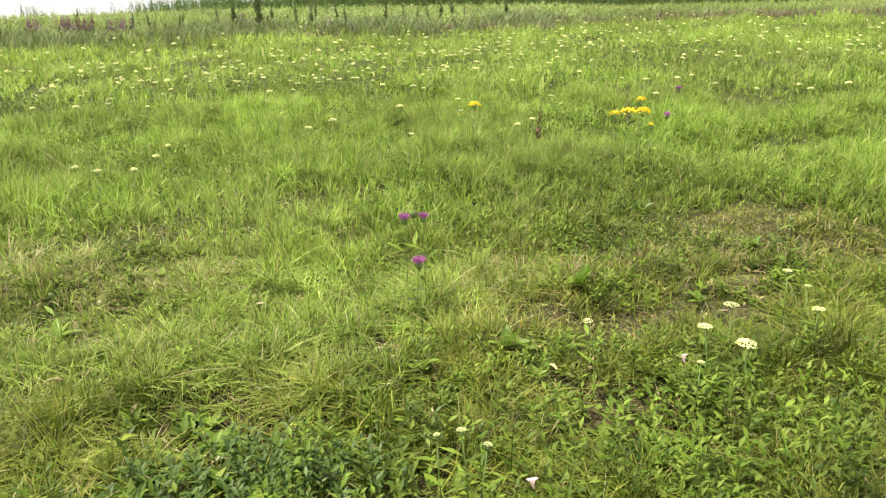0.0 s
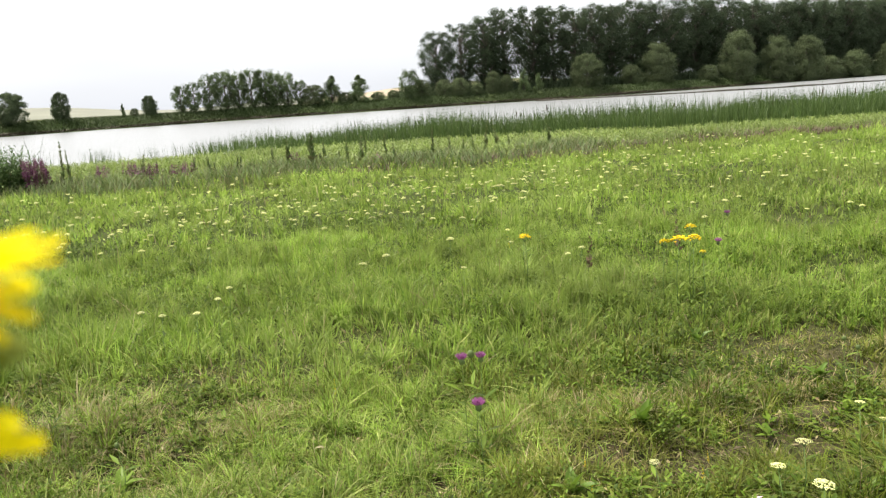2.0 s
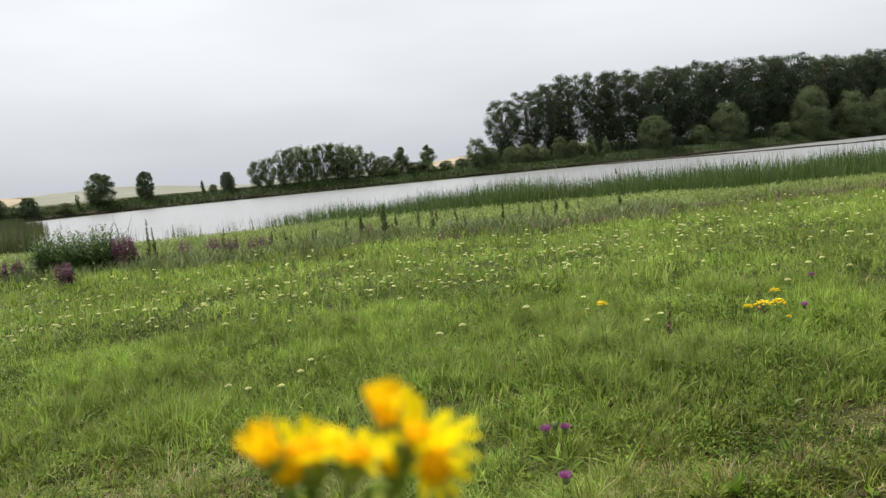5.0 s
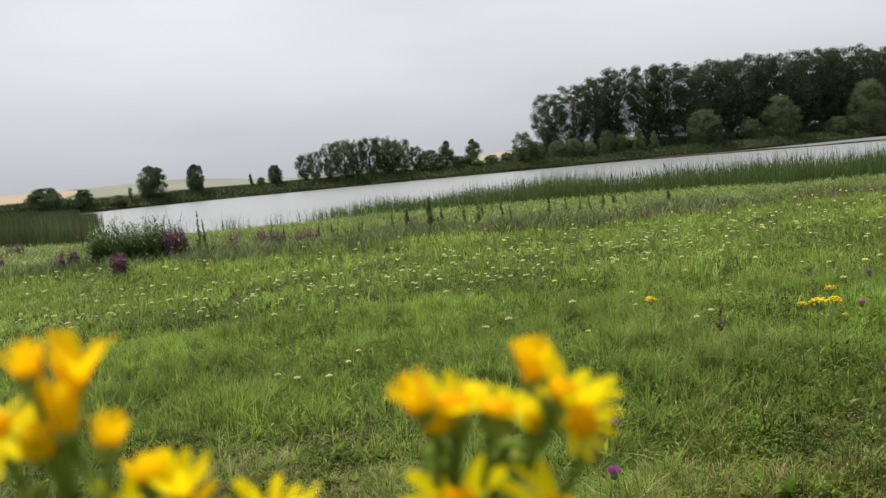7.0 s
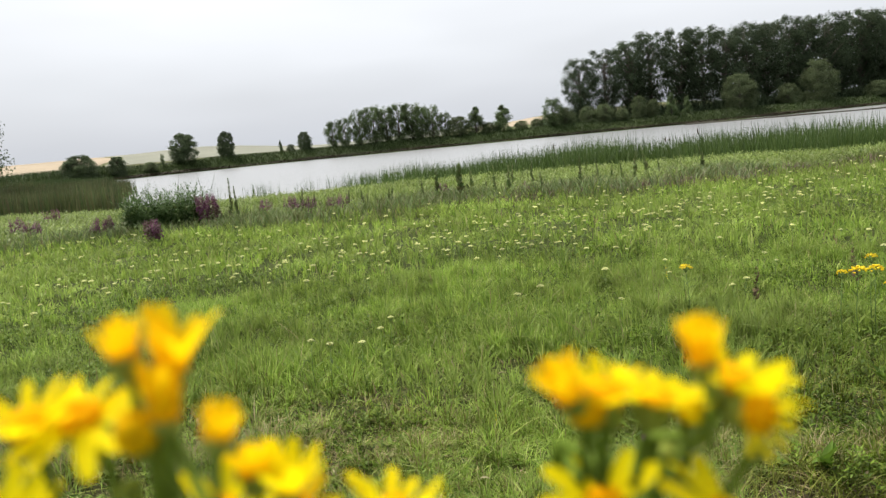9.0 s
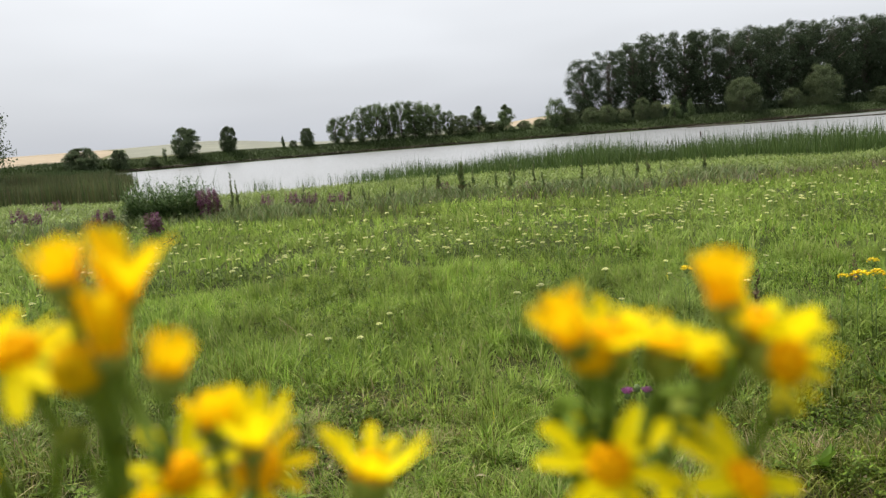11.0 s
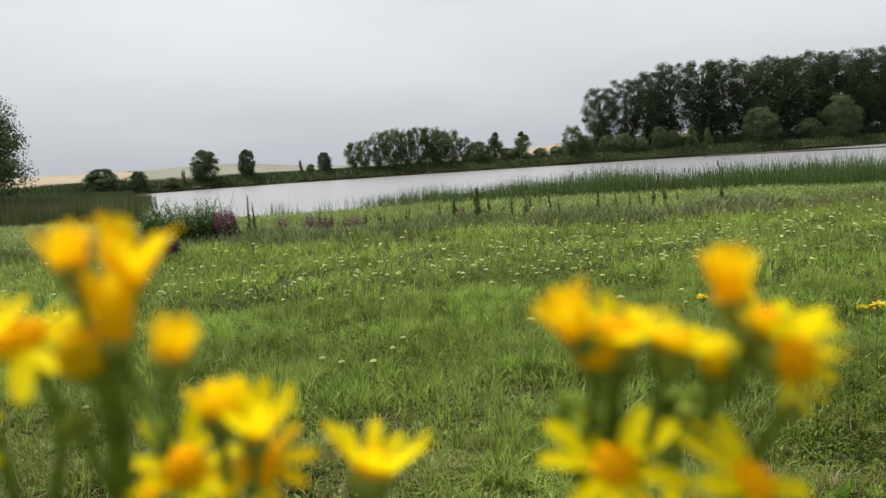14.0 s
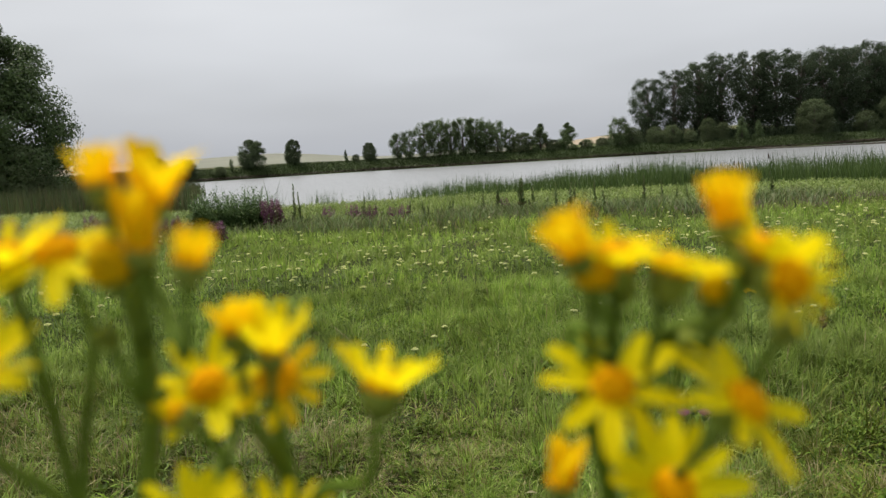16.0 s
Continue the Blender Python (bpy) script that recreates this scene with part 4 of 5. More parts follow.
tuft, bulb = tuft_mesh(5, 0.012, 90, 0.021), bulb_mesh(0.009, 0.011)
thistle_stem = stalk_mesh("stem", 0.30, 0.0013)


def thistle(x, y, high, size, spent=False):
    label = "spent brown thistle head on a thin stalk" if spent else "purple thistle flower head on a thin stalk"
    high -= float(ground_z(x, y))
    t = thing("thistle_plant", label, "wildflower", pose(x, y, float(ground_z(x, y)), pick.uniform(-1, 1), pick.uniform(-1, 1), pick.uniform(0, 360)), "thistles in the meadow")
    part("stem", thistle_stem, STEM_GREEN, t, at=Matrix.Diagonal((1, 1, high / 0.30, 1)))
    part("bulb", bulb, BROWN_HEAD if spent else DOCK, t, "scaly brown bulb", at=Matrix.Translation((0, 0, high)) @ Matrix.Diagonal((size, size, size, 1)))
    if not spent:
        part("floret_tuft", tuft, PURPLE, t, "purple floret tuft", at=Matrix.Translation((0, 0, high + 0.006 * size)) @ Matrix.Diagonal((size, size, size, 1)))
    part("leaf", yarrow_leaves, HERB, t, at=Matrix.Diagonal((1.2, 1.2, high / 0.3, 1)))


for x, y, high, size, spent in ((0.738, 2.444, 0.375, 1.15, False), (0.802, 2.432, 0.378, 1.05, False), (0.770, 2.45, 0.398, 1.3, True), (0.708, 2.165, 0.325, 1.2, False)):
    thistle(x, y, high, size, spent)
for x, y, high, size, spent in ((2.239, 2.425, 0.25, 0.9, True), (2.209, 2.321, 0.25, 0.9, True), (3.057, 4.357, 0.40, 1.1, False), (2.489, 3.612, 0.40, 1.1, False), (-0.388, 2.629, 0.2, 0.9, True)):
    thistle(x, y, high, size, spent)

# ragwort clumps out in the meadow
small_yellow = [corymb(120 + k, 0.033, 22, 0.0072, 0.018) for k in range(2)]
rag_stem = stalk_mesh("stem", 0.45, 0.003, 7, 0.04)


def far_ragwort(x, y, high, wide):
    high -= float(ground_z(x, y))
    t = thing("ragwort_plant", "ragwort with a flat cluster of yellow flowers", "wildflower", pose(x, y, float(ground_z(x, y)), 0, pick.uniform(-1, 1), pick.uniform(0, 360)), "ragwort plants out in the meadow")
    part("stem", rag_stem, STEM_GREEN, t, at=Matrix.Diagonal((1, 1, high / 0.45, 1)))
    part("flower_head", small_yellow[pick.randrange(2)], FAR_YELLOW, t, "yellow floret cluster", at=Matrix.Translation((0, 0, high)) @ Matrix.Diagonal((wide, wide, wide, 1)))
    part("leaf", yarrow_leaves, HERB, t, at=Matrix.Diagonal((1.1, 1.1, high / 0.28, 1)))


for x, y, high, wide in ((1.63, 4.19, 0.43, 1.0), (1.66, 4.30, 0.42, 0.6), (2.17, 3.60, 0.44, 0.8), (2.23, 3.57, 0.45, 1.2), (2.31, 3.56, 0.45, 1.1), (2.36, 3.66, 0.49, 0.85), (2.22, 3.33, 0.43, 0.45)):
    far_ragwort(x, y, high, wide)


# small yellow spires, brown sorrel spires
def spire(name, label, x, y, high, material, thick):
    n = 46
    f = rng.random(n)
    a = rng.uniform(0, 6.28, n)
    c = np.stack([0 * a, 0 * a, high * (0.35 + 0.65 * f)], 1)
    way = np.stack([np.cos(a), np.sin(a), 0.9 + 0 * a], 1)
    v, _, tr = leaves(c, way, rng.normal(0, 1, (n, 3)) + [0, 0, 0.5], thick * (1.25 - f) * rng.uniform(0.7, 1.3, n), thick * 0.55 * (1.2 - f))
    t = thing(name, label, "wildflower", pose(x, y, float(ground_z(x, y)), pick.uniform(-6, 6), pick.uniform(-6, 6), 0))
    part("stem", stalk_mesh("stem", high * 0.95, 0.002), STEM_GREEN, t)
    part("spike", mesh_of("spike", v, None, tr), material, t)


for x, y, h in ((0.38, 3.165, 0.14), (1.05, 2.18, 0.07), (1.37, 2.02, 0.08), (1.46, 2.12, 0.07), (0.98, 1.98, 0.08), (1.9, 5.2, 0.25)):
    spire("yellow_spire", "small yellow-flowered spire in the turf", x, y, h, FAR_YELLOW, 0.0055)
for x, y, h in ((2.0, 4.2, 0.40), (2.75, 4.4, 0.44)):
    spire("brown_sorrel_spire", "dry brown sorrel spire in tall grass", x, y, h, BROWN_HEAD, 0.028)

# broad-leaved rosettes standing in the short turf
def broad_leaf(seed, bend_down):
    """One lance-shaped leaf of unit length with a sunken rib and a wavy edge."""
    r = np.random.default_rng(seed)
    verts, quads = [], []
    for i in range(9):
        u = i / 8
        half = 0.17 * math.sin(math.pi * min(0.06 + 0.92 * u, 1.0)) ** 0.8
        for j in range(5):
            v = j / 2 - 1
            verts.append((u, half * v * (1 + 0.1 * math.sin(9 * u + 2 * v)), bend_down * (0.55 * u - u * u) + 0.10 * abs(v) * half / 0.17 + r.normal(0, 0.006)))
    for i in range(8):
        for j in range(4):
            o = i * 5 + j
            quads.append([o, o + 5, o + 6, o + 1])
    return mesh_of("leaf", np.array(verts), quads)


broad_leaves = [broad_leaf(300 + k, 0.25 + 0.2 * k) for k in range(3)]
ROSETTE = leaf_material("bright_rosette_leaves", [(0.07, 0.135, 0.014), (0.105, 0.185, 0.022), (0.14, 0.22, 0.03)], 30.0, 0.45, 0.3, (0.85, 1.15), per_object=True)
for x, y, size, rise, count in ((0.938, 2.03, 0.12, 62, 8), (0.975, 1.89, 0.10, 40, 7), (1.392, 2.42, 0.13, 66, 9), (1.80, 2.72, 0.12, 60, 8), (1.74, 1.76, 0.10, 45, 8), (1.62, 1.41, 0.11, 50, 8), (0.43, 1.95, 0.10, 42, 8), (0.655, 2.0, 0.09, 55, 6),
                                (2.30, 2.62, 0.12, 58, 8), (0.16, 2.50, 0.09, 45, 7), (-0.28, 2.53, 0.11, 48, 9), (-0.42, 2.75, 0.12, 52, 8), (1.15, 1.52, 0.10, 44, 8), (1.95, 2.0, 0.10, 50, 7), (0.05, 1.85, 0.11, 45, 8), (2.1, 3.2, 0.12, 55, 8), (1.25, 3.05, 0.11, 50, 8)):
    t = thing("rosette_plant", "rosette of lance-shaped bright green leaves in the turf", "herb", pose(x, y, float(ground_z(x, y)) + 0.005, 0, 0, pick.uniform(0, 360)), "broad-leaved rosettes in the turf")
    for k in range(count):
        s = size * pick.uniform(0.4, 0.9)
        part("leaf", broad_leaves[k % 3], ROSETTE, t, at=pose(0, 0, 0, 0, -rise + pick.uniform(-18, 18), k * 360 / count + pick.uniform(-20, 20)) @ Matrix.Diagonal((s, s * 1.05, s, 1)))

# fallen pale leaves and a bindweed flower
PALE_LEAF = leaf_material("bleached_leaf", [(0.25, 0.215, 0.11), (0.30, 0.27, 0.15)], 30.0, through_light=0.2, per_object=True)
YELLOW_LEAF = leaf_material("yellowed_leaf", [(0.24, 0.25, 0.04), (0.19, 0.23, 0.035)], 30.0, through_light=0.3, per_object=True)
for x, y, z, size, turn, mat, label in ((-0.40, 2.32, 0.05, 0.10, 5, PALE_LEAF, "bleached dry leaf lying on the turf"), (-0.18, 1.89, 0.06, 0.11, 35, YELLOW_LEAF, "yellowed leaf in the turf"), (0.52, 2.13, 0.05, 0.06, 60, YELLOW_LEAF, "pale green round leaf in the turf"),
                                        (0.47, 3.66, 0.12, 0.07, 20, PALE_LEAF, "bleached dry leaf lying on the turf"), (0.24, 2.64, 0.07, 0.06, -10, PALE_LEAF, "bleached dry leaf lying on the turf"), (1.02, 1.86, 0.07, 0.07, 100, PALE_LEAF, "bleached dry leaf lying on the turf")):
    ob = part("fallen_leaf", broad_leaves[1], None, None, label, at=pose(x, y, z, pick.uniform(-15, 15), -6, turn) @ Matrix.Diagonal((size * 0.62, size * 0.55, size * 0.62, 1)))
    ob.material_slots[0].link = "OBJECT"
    ob.material_slots[0].material = mat
    tagged(ob, category="leaf")


def bindweed(x, y, high):
    t = thing("bindweed_flower", "small pale pink bindweed funnel in the turf", "wildflower", pose(x, y, float(ground_z(x, y)), -25, 0, 0))
    rings = [(0.002, 0.0), (0.003, 0.010), (0.007, 0.018), (0.014, 0.022)]
    verts = [(r * math.cos(a) * (1 + 0.06 * (k % 2)), r * math.sin(a), high + z) for r, z in rings for k, a in enumerate(np.arange(12) * math.pi / 6)]
    quads = [[k * 12 + s, k * 12 + (s + 1) % 12, (k + 1) * 12 + (s + 1) % 12, (k + 1) * 12 + s] for k in range(3) for s in range(12)]
    part("stem", stalk_mesh("stem", high, 0.0012), STEM_GREEN, t)
    part("funnel", mesh_of("funnel", np.array(verts), quads), leaf_material("pink_bindweed", [(0.62, 0.42, 0.46), (0.72, 0.55, 0.58)], 200.0, through_light=0.35), t, "pale pink funnel")


bindweed(0.74, 1.36, 0.09)
bindweed(1.32, 1.62, 0.14)

# ---------------------------------------------------------------- marsh edge: loosestrife, docks, willowherb
def flower_spike_mesh(seed, length, count, size):
    r = np.random.default_rng(seed)
    f = r.random(count)
    a = r.uniform(0, 6.28, count)
    c = np.stack([0.01 * np.cos(a), 0.01 * np.sin(a), f * length], 1)
    way = np.stack([np.cos(a), np.sin(a), 0.5 + r.normal(0, 0.4, count)], 1)
    s = size * (1.15 - 0.75 * f)
    v, _, t = leaves(c, way, r.normal(0, 1, (count, 3)), s * r.uniform(0.7, 1.3, count), s * 0.6)
    return mesh_of("flower_spike", v, None, t)


spikes = [flower_spike_mesh(140 + k, 0.26, 70, 0.04) for k in range(3)]
bush_stems = mesh_of("stems", *herb_stems(16, rng.normal(0, 0.13, 16) + 200, rng.normal(0, 0.13, 16) - 200, 0.42, 9, 0.09, 0.022))
bush_stems.transform(Matrix.Translation((-200, 200, -float(ground_z(200.0, -200.0)))))


def loosestrife(x, y, high, wide, count, pale=False):
    t = thing("loosestrife_plant", "purple loosestrife in flower at the marsh edge", "wildflower", pose(x, y, float(ground_z(x, y)), 0, 0, pick.uniform(0, 360)), "loosestrife along the marsh edge")
    part("foliage", bush_stems, DOCK, t, "dark green leafy stems", at=Matrix.Diagonal((wide, wide, high / 0.55, 1)))
    for k in range(count):
        a, d = pick.uniform(0, 6.28), 0.2 * wide * math.sqrt(pick.random())
        part("flower_spike", spikes[k % 3], DRY_PURPLE if k % (2 if pale else 4) == 1 else LOOSE, t, "", at=pose(d * math.cos(a), d * math.sin(a), high * pick.uniform(0.18, 0.55), pick.uniform(-14, 14), pick.uniform(-14, 14), 0) @ Matrix.Diagonal((0.95, 0.95, high * 1.9, 1)))


for x, y, high, wide, count, pale in ((-3.02, 14.2, 0.58, 1.3, 58, False), (-3.45, 12.2, 0.40, 0.75, 26, False), (-4.75, 13.9, 0.44, 1.0, 26, False), (-1.62, 15.0, 0.40, 1.0, 12, True), (-1.30, 14.4, 0.40, 0.9, 14, False), (-0.75, 14.2, 0.36, 1.2, 14, True),
                                     (-2.2, 15.2, 0.36, 0.8, 8, True), (-8.1, 20.4, 0.45, 0.9, 12, False), (-6.35, 14.9, 0.40, 1.1, 12, True), (-7.1, 16.2, 0.42, 1.1, 14, False), (-8.4, 15.6, 0.42, 1.2, 12, False), (-9.6, 17.0, 0.42, 1.2, 10, True), (1.25, 14.9, 0.34, 0.8, 8, True), (2.6, 14.2, 0.32, 0.8, 8, True)):
    loosestrife(x, y, high, wide, count, pale)

# the green willowherb thicket beside the loosestrife
n = 480
a, d = rng.uniform(0, 6.28, n), np.sqrt(rng.random(n))
bx, by = 0.78 * d * np.cos(a), 0.5 * d * np.sin(a)
thicket = thing("willowherb_thicket", "dense dark green willowherb thicket at the marsh edge", "shrub", pose(-3.78, 14.4, float(ground_z(-3.78, 14.4))))
v, q, t3 = herb_stems(n, bx - 300, by - 300, 0.78 * (1 - 0.3 * d**2) * (0.8 + 0.4 * value_noise(bx + 5, by, 0.3)), 16, 0.12, 0.030)
v = v - [-300, -300, float(ground_z(-300.0, -300.0))]
part("foliage", mesh_of("foliage", v, q, t3), leaf_material("willowherb_leaves", [(0.054, 0.095, 0.031), (0.078, 0.131, 0.043), (0.106, 0.166, 0.062)], 1.0, through_light=0.25, gloss=0.06), thicket)
n = 34
bx, by = rng.uniform(-0.6, 0.75, n), rng.uniform(-0.3, 0.5, n)
h = rng.uniform(0.85, 1.15, n)
part("seed_stalks", mesh_of("seed_stalks", *blades(np.stack([bx, by, 0 * bx - 0.02], 1), h, np.full(n, 0.012), rng.uniform(0, 6.28, n), h * 0.2, 3)), REED, thicket, "thin tall grass stalks rising out of the leaves")

dock_stalk = stalk_mesh("stalk", 0.62, 0.006)


def dock(x, y, high, thick):
    n = 170
    high *= rng.uniform(0.75, 1.05)
    thick *= rng.uniform(0.85, 1.3)
    f = rng.random(n) ** 0.8
    a = rng.uniform(0, 6.28, n)
    c = np.stack([0 * a, 0 * a, high * (0.08 + 0.92 * f)], 1)
    way = np.stack([np.cos(a), np.sin(a), 1.3 + 0 * a], 1)
    s = thick * (1.05 - 0.75 * f) * rng.uniform(0.3, 1.2, n)
    v, _, tr = leaves(c, way, rng.normal(0, 1, (n, 3)) + [0, 0, 0.5], s, s * 0.45)
    t = thing("dock_plant", "dark upright dock stalk in seed at the marsh edge", "marsh plant", pose(x, y, float(ground_z(x, y)), pick.uniform(-7, 7), pick.uniform(-9, 9), 0), "dock stalks along the marsh edge")
    part("stalk", dock_stalk, DOCK, t, at=Matrix.Diagonal((1, 1, high / 0.62, 1)))
    part("seed_spike", mesh_of("seed_spike", v, None, tr), DOCK, t, "dark green and brown seed spike")


for x, y, high, thick in ((1.10, 14.9, 0.62, 0.104), (1.45, 14.3, 0.66, 0.128), (2.10, 14.4, 0.62, 0.088), (2.33, 14.3, 0.66, 0.104), (2.92, 15.0, 0.68, 0.088), (2.9, 13.9, 0.5, 0.080), (3.77, 14.7, 0.66, 0.096), (0.83, 15.2, 0.5, 0.080), (4.05, 14.4, 0.5, 0.080),
                          (1.8, 15.3, 0.5, 0.080), (2.55, 15.2, 0.55, 0.080), (4.9, 15.0, 0.62, 0.088), (5.4, 15.6, 0.6, 0.080), (0.2, 14.9, 0.46, 0.072), (-0.3, 15.1, 0.46, 0.072), (-2.75, 14.9, 0.75, 0.072), (-2.6, 14.7, 0.7, 0.072), (-1.45, 14.7, 0.55, 0.072), (-0.6, 14.4, 0.5, 0.072), (6.3, 15.0, 0.55, 0.080)):
    dock(x, y, high, thick)
    for k in range(pick.randrange(3)):
        dock(x + pick.gauss(0, 0.28), y + pick.gauss(0, 0.3), high * pick.uniform(0.45, 0.8), thick * 0.8)

# dark mixed growth at the foot of those plants
n = 17000
x = rng.uniform(-10, 7, n)
y = 13.9 + rng.normal(0, 0.7, n) + 0.3 * np.sin(x * 1.1)
keep = rng.random(n) < 0.35 + 0.65 * (np.sin(x * 2.3) > -0.2)
x, y = x[keep], y[keep]
h = 0.16 + 0.2 * rng.random(len(x))
stuff("marsh_edge_growth", blades(on_ground(x, y), h, np.full(len(x), 0.016), rng.uniform(0, 6.28, len(x)), h * 0.5, 3), DOCK, "dark mixed growth along the marsh edge", "marsh plants")

# ---------------------------------------------------------------- the ragwort close by
PETAL = leaf_material("ragwort_petals", [(0.95, 0.78, 0.004), (0.95, 0.82, 0.008), (0.94, 0.74, 0.004)], 120.0, 0.6, 0.58, (0.95, 1.05), per_object=True, gloss=0.05)
PETAL_OLD = leaf_material("ageing_ragwort_petals", [(0.94, 0.64, 0.004), (0.94, 0.70, 0.006), (0.92, 0.58, 0.004)], 120.0, 0.6, 0.5, (0.92, 1.06), per_object=True, gloss=0.05)
DISC = solid_material("orange_disc_florets", [(0.70, 0.28, 0.001), (0.76, 0.36, 0.002), (0.62, 0.23, 0.001)], 900.0, 0.9, 0.3, 1600.0, gloss=0.02)
BUD_TIP = leaf_material("folded_yellow_florets", [(0.78, 0.42, 0.002), (0.82, 0.52, 0.004)], 300.0, 0.7, 0.2, (0.65, 1.15), per_object=True, gloss=0.03)
CUP = leaf_material("green_flower_cups", [(0.195, 0.255, 0.042), (0.255, 0.300, 0.060)], 200.0, 0.6, 0.15, per_object=True, gloss=0.05)
NEAR_STEM = leaf_material("ragwort_stems", [(0.102, 0.162, 0.020), (0.136, 0.196, 0.031)], 60.0, 0.7, 0.1, per_object=True, gloss=0.03)
RAG_LEAF = leaf_material("ragwort_leaves", [(0.091, 0.169, 0.033), (0.130, 0.221, 0.046)], 60.0, 0.5, 0.3, per_object=True)


def petal_mesh(seed, curl):
    """A strap-shaped ray floret of unit length with a channelled middle and a notched tip."""
    r = np.random.default_rng(seed)
    verts, quads = [], []
    L, W = 8, 4
    for i in range(L + 1):
        u = i / L
        half = 0.105 * (0.45 + 1.1 * math.sin(math.pi * min(u * 0.8 + 0.12, 0.93)) ** 0.8)
        for j in range(W + 1):
            v = 2 * j / W - 1
            notch = -0.03 * (abs(v) < 0.3) * (i == L) - 0.05 * v * v * (i == L)
            z = curl * (u * u - 0.25 * u) + 0.05 * (v * v) * (1 - 0.5 * u) + r.normal(0, 0.004)
            verts.append((u + notch, half * v, z))
    for i in range(L):
        for j in range(W):
            o = i * (W + 1) + j
            quads.append([o, o + W + 1, o + W + 2, o + 1])
    return mesh_of("petal", np.array(verts), quads)


def disc_mesh(dome):
    bm = bmesh.new()
    bmesh.ops.create_uvsphere(bm, u_segments=20, v_segments=12, radius=1.0)
    bmesh.ops.delete(bm, geom=[v for v in bm.verts if v.co.z < -0.35], context="VERTS")
    for v in bm.verts:
        a, e = math.atan2(v.co.y, v.co.x), math.hypot(v.co.x, v.co.y)
        k = 1 + 0.06 * math.sin(13 * a + 20 * e) * math.sin(17 * e)
        v.co = Vector((v.co.x * k, v.co.y * k, v.co.z * dome * k))
    me = bpy.data.meshes.new("disc")
    bm.to_mesh(me)
    bm.free()
    return me


def cup_mesh():
    """The ribbed green cup under a flower head."""
    rings = [(0.2, -1.45), (0.5, -1.35), (0.78, -1.0), (0.86, -0.5), (0.9, -0.05), (0.82, 0.1)]
    verts, quads = [], []
    for k, (r, z) in enumerate(rings):
        for s in range(16):
            a = 2 * math.pi * s / 16
            rr = r * (1 + (0.06 if s % 2 else -0.03))
            verts.append((rr * math.cos(a), rr * math.sin(a), z))
    for k in range(len(rings) - 1):
        for s in range(16):
            quads.append([k * 16 + s, k * 16 + (s + 1) % 16, (k + 1) * 16 + (s + 1) % 16, (k + 1) * 16 + s])
    return mesh_of("flower_head", np.array(verts), quads)


petals = [petal_mesh(200 + k, c) for k, c in enumerate((0.10, -0.12, 0.02, -0.28))]
discs, tips, cups = [disc_mesh(0.55), disc_mesh(0.8)], [disc_mesh(0.8), disc_mesh(0.8)], cup_mesh()


def flower(plant, at, facing, opening, radius, count, old=False, gaps=(), turn=0.0):
    """A flower head with its middle at the given place: cup, disc and a ring of single petals."""
    d = Vector(facing).normalized()
    base = Vector(at) - d * radius * 0.5 * math.cos(radians(opening))
    m = Matrix.Translation(base) @ d.to_track_quat("Z", "Y").to_matrix().to_4x4() @ Matrix.Rotation(turn, 4, "Z")
    r = 0.0030 if opening > 40 else 0.0021
    head = part("flower_head", cups, CUP, plant, "ribbed green flower cup", at=m @ Matrix.Diagonal((r, r, r, 1)))
    part("disc", discs[count % 2], DISC, head, "orange disc of florets", at=Matrix.Translation((0, 0, 0.05)) @ Matrix.Diagonal((0.95, 0.95, 0.95, 1)))
    long = (radius / r) - 0.75
    for k in range(count):
        if k in gaps:
            continue
        w = 2 * math.pi * (k + pick.uniform(-0.18, 0.18)) / count
        lift = radians(90 - opening + pick.uniform(-11, 11))
        size = long * pick.uniform(0.88, 1.06)
        pm = Matrix.Rotation(w, 4, "Z") @ Matrix.Translation((0.78, 0, 0)) @ Matrix.Rotation(-lift, 4, "Y") @ Matrix.Rotation(pick.uniform(-0.35, 0.35), 4, "X") @ Matrix.Diagonal((size, size * pick.uniform(1.0, 1.32), size, 1))
        part("petal", petals[pick.randrange(4)], None, head, "ageing orange petal" if old else "", at=pm)
    for o in head.children:
        if o.name.startswith("petal"):
            o.material_slots[0].link = "OBJECT"
            o.material_slots[0].material = PETAL_OLD if old else PETAL
    return base - d * r * 1.4, d


for me in petals:
    me.materials.append(PETAL)


def bud(plant, at, facing, radius, yellow):
    """A closed bud: a plump cup with a tuft of folded florets."""
    d = Vector(facing).normalized()
    m = Matrix.Translation(at) @ d.to_track_quat("Z", "Y").to_matrix().to_4x4()
    head = part("bud", cups, CUP, plant, "green bud", at=m @ Matrix.Diagonal((radius, radius, radius, 1)))
    part("bud_tip", tips[yellow], BUD_TIP if yellow else CUP, head, "folded yellow florets", at=Matrix.Translation((0, 0, -0.2 if yellow else 0)) @ Matrix.Diagonal((1.02, 1.02, 1.7 if yellow else 0.6, 1)))
    return Vector(at) - d * radius * 1.4, d


def stem(plant, points, r0, r1, name="stem"):
    pts = [Vector(p) for p in points]
    n = 5
    fine = []
    for k in range(len(pts) - 1):
        p0, p1, p2, p3 = pts[max(k - 1, 0)], pts[k], pts[k + 1], pts[min(k + 2, len(pts) - 1)]
        for s in range(n):
            t = s / n
            fine.append(0.5 * (2 * p1 + (p2 - p0) * t + (2 * p0 - 5 * p1 + 4 * p2 - p3) * t * t + (3 * p1 - p0 - 3 * p2 + p3) * t**3))
    fine.append(pts[-1])
    radii = [r0 + (r1 - r0) * k / (len(fine) - 1) for k in range(len(fine))]
    part(name, mesh_of(name, *tube(fine, radii, 8)), NEAR_STEM, plant)


